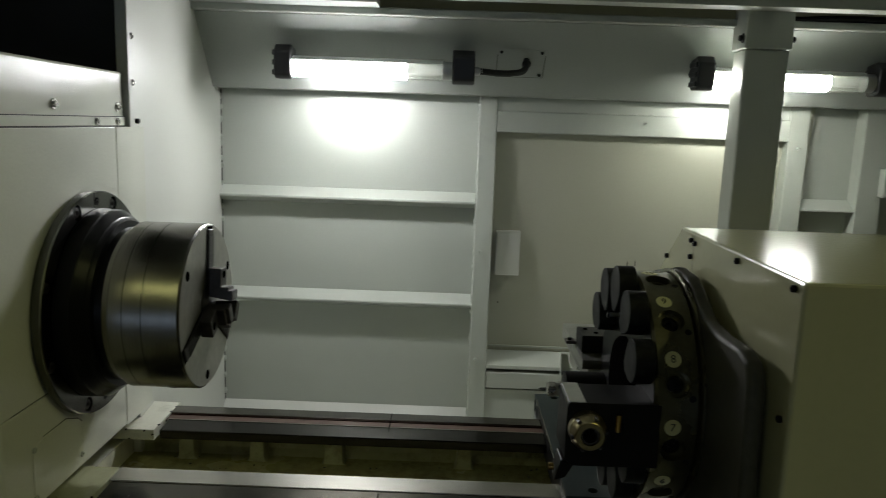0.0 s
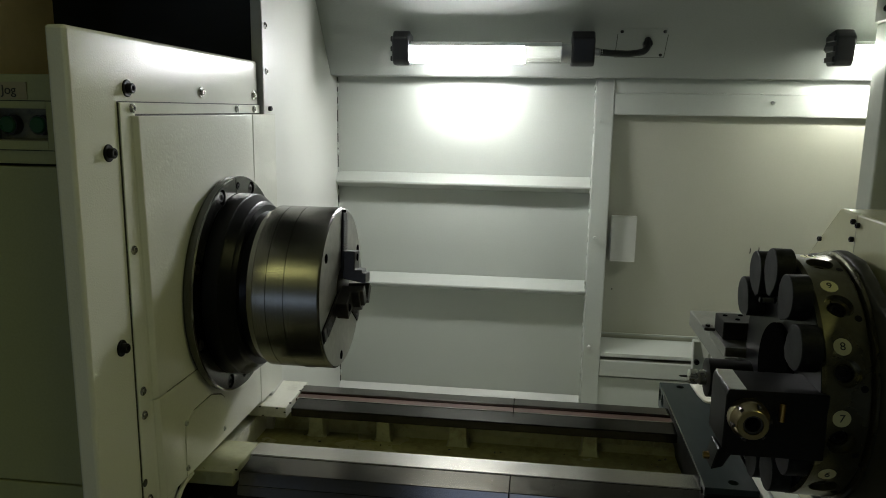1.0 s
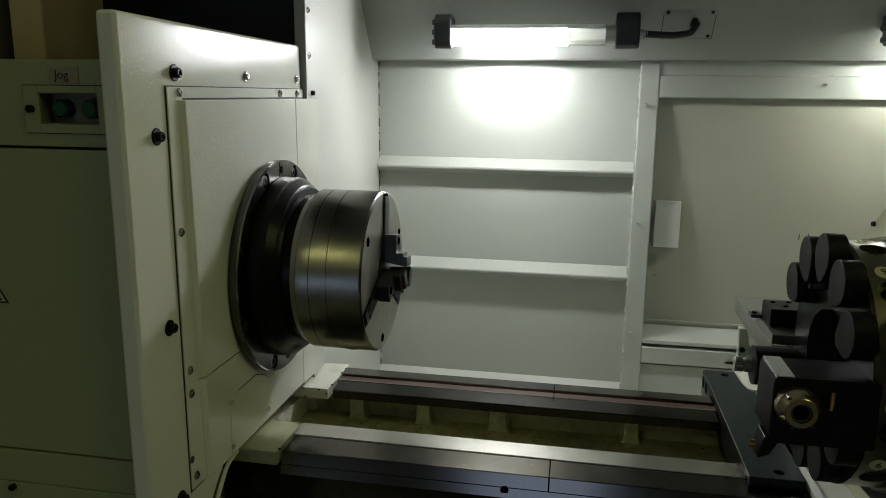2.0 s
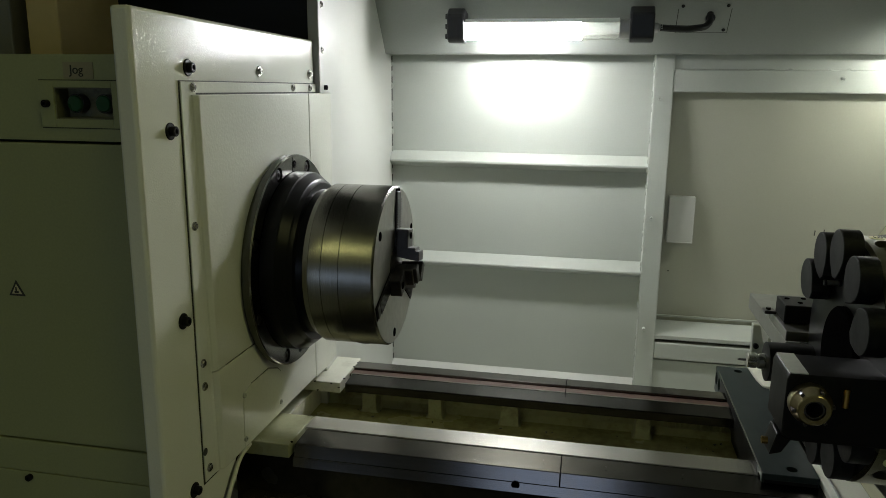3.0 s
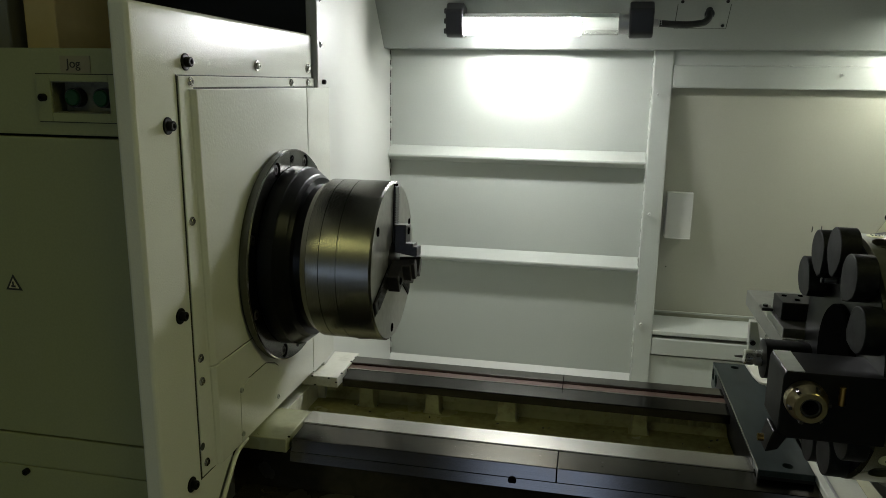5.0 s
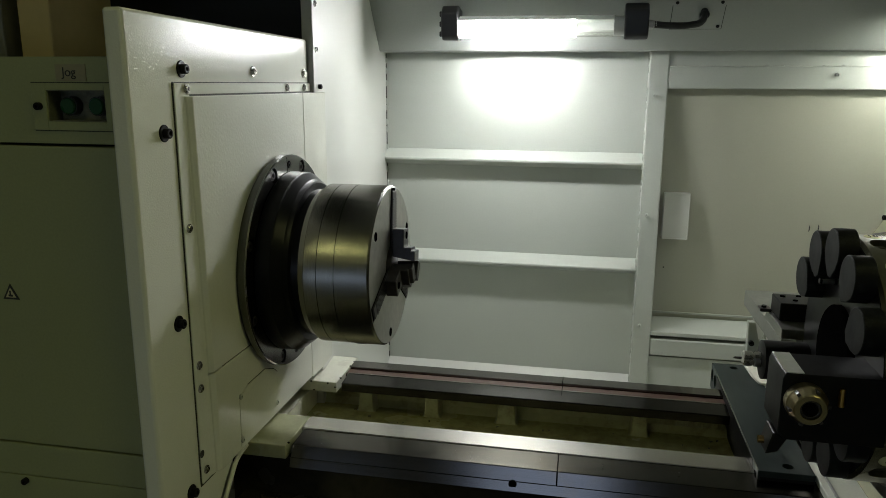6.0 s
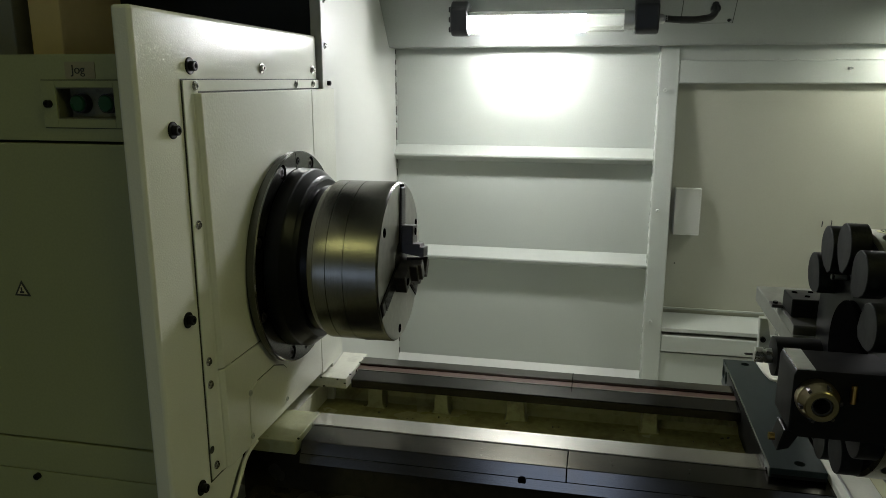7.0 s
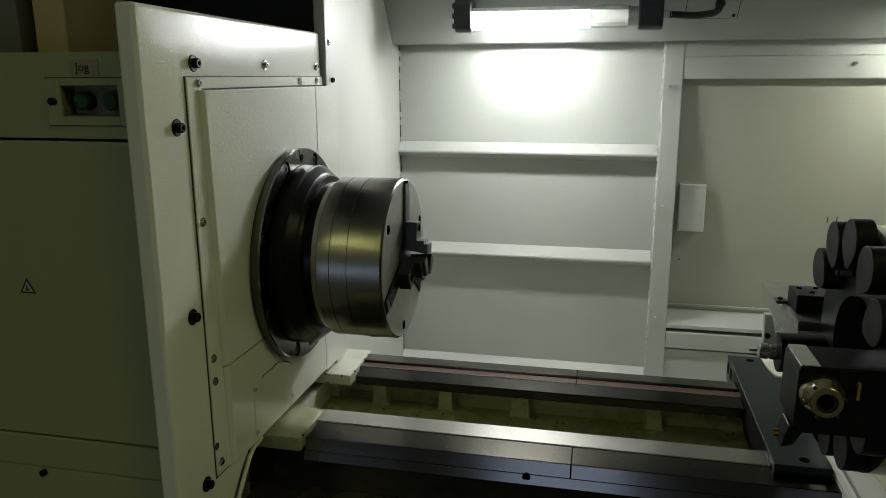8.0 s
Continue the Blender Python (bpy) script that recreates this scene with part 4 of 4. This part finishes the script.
def radial(bm, a, r, x):
    """Sets a shape that points up on the rim at a degrees above the front, r from the axis."""
    # front of the turret is towards -y
    bm.transform(Matrix.Translation((x, TY, TZ)) @ Matrix.Rotation(radians(90 - a), 4, "X") @ Matrix.Translation((0, 0, r)))
    return bm


rim = lathe([(0.150, 0), (0.150, 0.138), (0.153, 0.142), (0.196, 0.142), (0.199, 0.139), (0.199, 0)], (0, TY, TZ), "x", 120)
sunk = [(-0.018, 0), (-0.018, 0.0098), (-0.008, 0.0098), (-0.008, 0.0142), (0.004, 0.0146), (0.004, 0)]
part("disc", cut(rim, *[radial(lathe(sunk, (0, 0, 0), "z", 28), 19 + 30 * k, 0.1415, 0.1735) for k in range(12)]), TURRET, tur)
for num, a in ((6, -30), (7, 0), (8, 30), (9, 60), (10, 90)):
    disc = part("number_disc", radial(lathe([(-0.003, 0), (-0.003, 0.0091), (0.0004, 0.0091), (0.0009, 0.0086), (0.0009, 0)], (0, 0, 0), "z", 32), a, 0.1415, 0.170), LABEL, tur, "ivory number disc")
    m = Matrix.Translation((0.170, TY, TZ)) @ Matrix.Rotation(radians(90 - a), 4, "X") @ Matrix.Translation((0, 0, 0.1428))
    letters("numeral", str(num), 0.0120, m, INK, disc)
for k in range(12):
    a = 19 + 30 * k
    part("rim_bolt", radial(lathe([(-0.0178, 0), (-0.0178, 0.0080), (-0.0105, 0.0080), (-0.0100, 0.0072), (-0.0100, 0.0042), (-0.014, 0.0040), (-0.014, 0)], (0, 0, 0), "z", 20), a, 0.1415, 0.1735), BLACKOX, tur)
    part("rim_screw", radial(lathe([(-0.003, 0), (-0.003, 0.004), (0.0006, 0.0038), (0.0006, 0)], (0, 0, 0), "z", 12), a - 6, 0.1415, 0.190), BLACKOX, tur)
part("hub", lathe([(0.142, 0), (0.142, 0.056), (0.144, 0.058), (0.1498, 0.058), (0.1498, 0)], (0, TY, TZ), "x", 64), SHADE, tur)

RC = 0.119
PZ, PLUG_Y = TZ + 0.006, TY - 0.003


def plug(a):
    """A grey station plug with its inner side cut to a blunt point."""
    pts = []
    for k in range(33):
        t = radians(-14 + 208 * k / 32)
        pts.append((0.0250 * math.cos(t), 0.0262 * math.sin(t)))
    pts += [(-0.0180, -0.018), (-0.0060, -0.0310), (0.0060, -0.0310), (0.0180, -0.018)]
    bm = prism(pts, "x", 0.1275, 0.1495, 0.0012, 2)
    a -= 1.5
    cap = thing("station_plug", (0.146, PLUG_Y - RC * math.cos(radians(a)), PZ + RC * math.sin(radians(a))), "dark grey plastic plug closing an empty turret station", "plug", "turret station plugs")
    bm.transform(Matrix.Translation((0, PLUG_Y, PZ)) @ Matrix.Rotation(radians(90 - a), 4, "X") @ Matrix.Translation((0, 0, RC)))
    part("cap", bm, PLUG, cap)
    stem = rod((0.1496, 0, 0), "x", 0.01, 0.014)
    stem.transform(Matrix.Translation((0, PLUG_Y, PZ)) @ Matrix.Rotation(radians(90 - a), 4, "X") @ Matrix.Translation((0, 0, RC)))
    part("stem", stem, BLACKOX, cap)


for a in (30, 60, 90, 120, 150, -30, -60, -90):
    plug(a)

# ---- tool holders ----
th = thing("radial_tool_holder", (0.10, 0.83, 1.14), "black steel driven tool holder with brass-coloured collet nut", "tool holder")
part("block", prism([(0.076, 1.2195), (0.157, 1.2195), (0.157, 1.147), (0.063, 1.147), (0.055, 1.154), (0.055, 1.2135), (0.057, 1.2195)], "y", 0.786, 0.850, 0.0015, 2), BLACKOX, th)
part("ground_strip", box(0.0575, 0.075, 0.788, 0.848, 1.2195, 1.2205), STRIP, th, "bright ground strip")
part("foot", prism([(0.052, 1.153), (0.066, 1.147), (0.058, 1.132), (0.046, 1.128)], "y", 0.788, 0.82, 0.001, 1), BLACKOX, th)
part("fitting", rod((0.046, 0.80, 1.139), "-x", 0.006, 0.004), COPPER, th)
cn = (0.0765, 0.786, 1.1925)
nut = part("collet_nut", lathe([(0, 0), (0, 0.0188), (0.002, 0.0202), (0.013, 0.0202), (0.015, 0.0192), (0.025, 0.0158), (0.026, 0.0148), (0.026, 0.0102), (0.010, 0.0098), (0.010, 0)], cn, "-y", 48), BRASS, th, "brass-coloured slotted collet nut")
part("collet", lathe([(0.0105, 0.0097), (0.0235, 0.0097), (0.0235, 0.0078), (0.012, 0.0074), (0.012, 0)], cn, "-y", 32), JAW, nut)
part("bore", lathe([(0.0122, 0), (0.0122, 0.0072), (0.0124, 0.0072), (0.0124, 0)], cn, "-y", 24), SHADE, nut)
for k in range(6):
    t = radians(60 * k + 20)
    sl = box(-0.0018, 0.0018, -0.0225, -0.012, 0.0162, 0.0198, 0.0004, 1)
    sl.transform(Matrix.Translation(cn) @ Matrix.Rotation(t, 4, "Y"))
    part("slot", sl, JAW, nut)
part("pin", rod((0.1095, 0.780, 1.191), "z", 0.019, 0.0032), COPPER, th, "bright brass pin")

ax = thing("axial_tool_holder", (0.12, 1.04, 1.136), "black axial drill holder with bright collet and thin drill", "tool holder")
part("body", lathe([(0.090, 0), (0.090, 0.018), (0.092, 0.0265), (0.1575, 0.0265), (0.1575, 0)], (0.001, 1.04, 1.1415), "x", 48), BLACKOX, ax)
part("collet", lathe([(0.068, 0), (0.068, 0.0090), (0.069, 0.0102), (0.079, 0.0104), (0.080, 0.0090), (0.0815, 0.0090), (0.0825, 0.0108), (0.0895, 0.0108), (0.0895, 0)], (0.001, 1.04, 1.1415), "x", 32), BRIGHT, ax, "bright steel collet")
part("drill", lathe([(0.055, 0), (0.058, 0.0015), (0.0665, 0.0018), (0.0665, 0)], (0.001, 1.04, 1.1415), "x", 12), JAW, ax)

tt = thing("turning_tool_holder", (0.16, 1.10, 1.132), "black clamped turning tool block on the turret rim", "tool holder")
part("block", box(0.1265, 0.20, 1.105, 1.158, 1.1775, 1.2035, 0.0015), BLACKOX, tt)
part("neck", box(0.168, 0.20, 1.05, 1.104, 1.160, 1.198, 0.002), BLACKOX, tt)
for x, y in ((0.137, 1.142), (0.150, 1.122), (0.160, 1.146), (0.175, 1.126)):
    part("clamp_screw", lathe([(0, 0), (0, 0.0036), (0.0012, 0.0034), (0.0012, 0.0020), (0.0004, 0.0018), (0.0004, 0)], (x, y, 1.2035), "z", 16), SHADE, tt)
part("shank", box(0.1225, 0.20, 1.070, 1.168, 1.1625, 1.1765, 0.0008), SHANK, tt, "grey ground steel tool shank")
part("lower_jaw", prism([(0.150, 1.1622), (0.20, 1.1622), (0.20, 1.140), (0.160, 1.140)], "y", 1.062, 1.150, 0.0015, 2), BLACKOX, tt)
part("insert_seat", box(0.110, 0.1262, 1.148, 1.167, 1.1768, 1.1815, 0.001), JAW, tt, "dark steel cutting insert seat")
part("insert_clamp", lathe([(0, 0), (0, 0.0038), (0.003, 0.0035), (0.003, 0)], (0.117, 1.158, 1.1815), "z", 12), BLACKOX, tt)
part("coolant_pipe", rod((0.1285, 0.95, 1.277), "x", 0.0213, 0.0030, 0.0008, 20), SHANK, tt)
for x in (0.1265, 0.1430):
    part("pipe_nut", rod((x, 0.95, 1.277), "x", 0.003, 0.0040, 0.0004, 6), BLACKOX, tt)
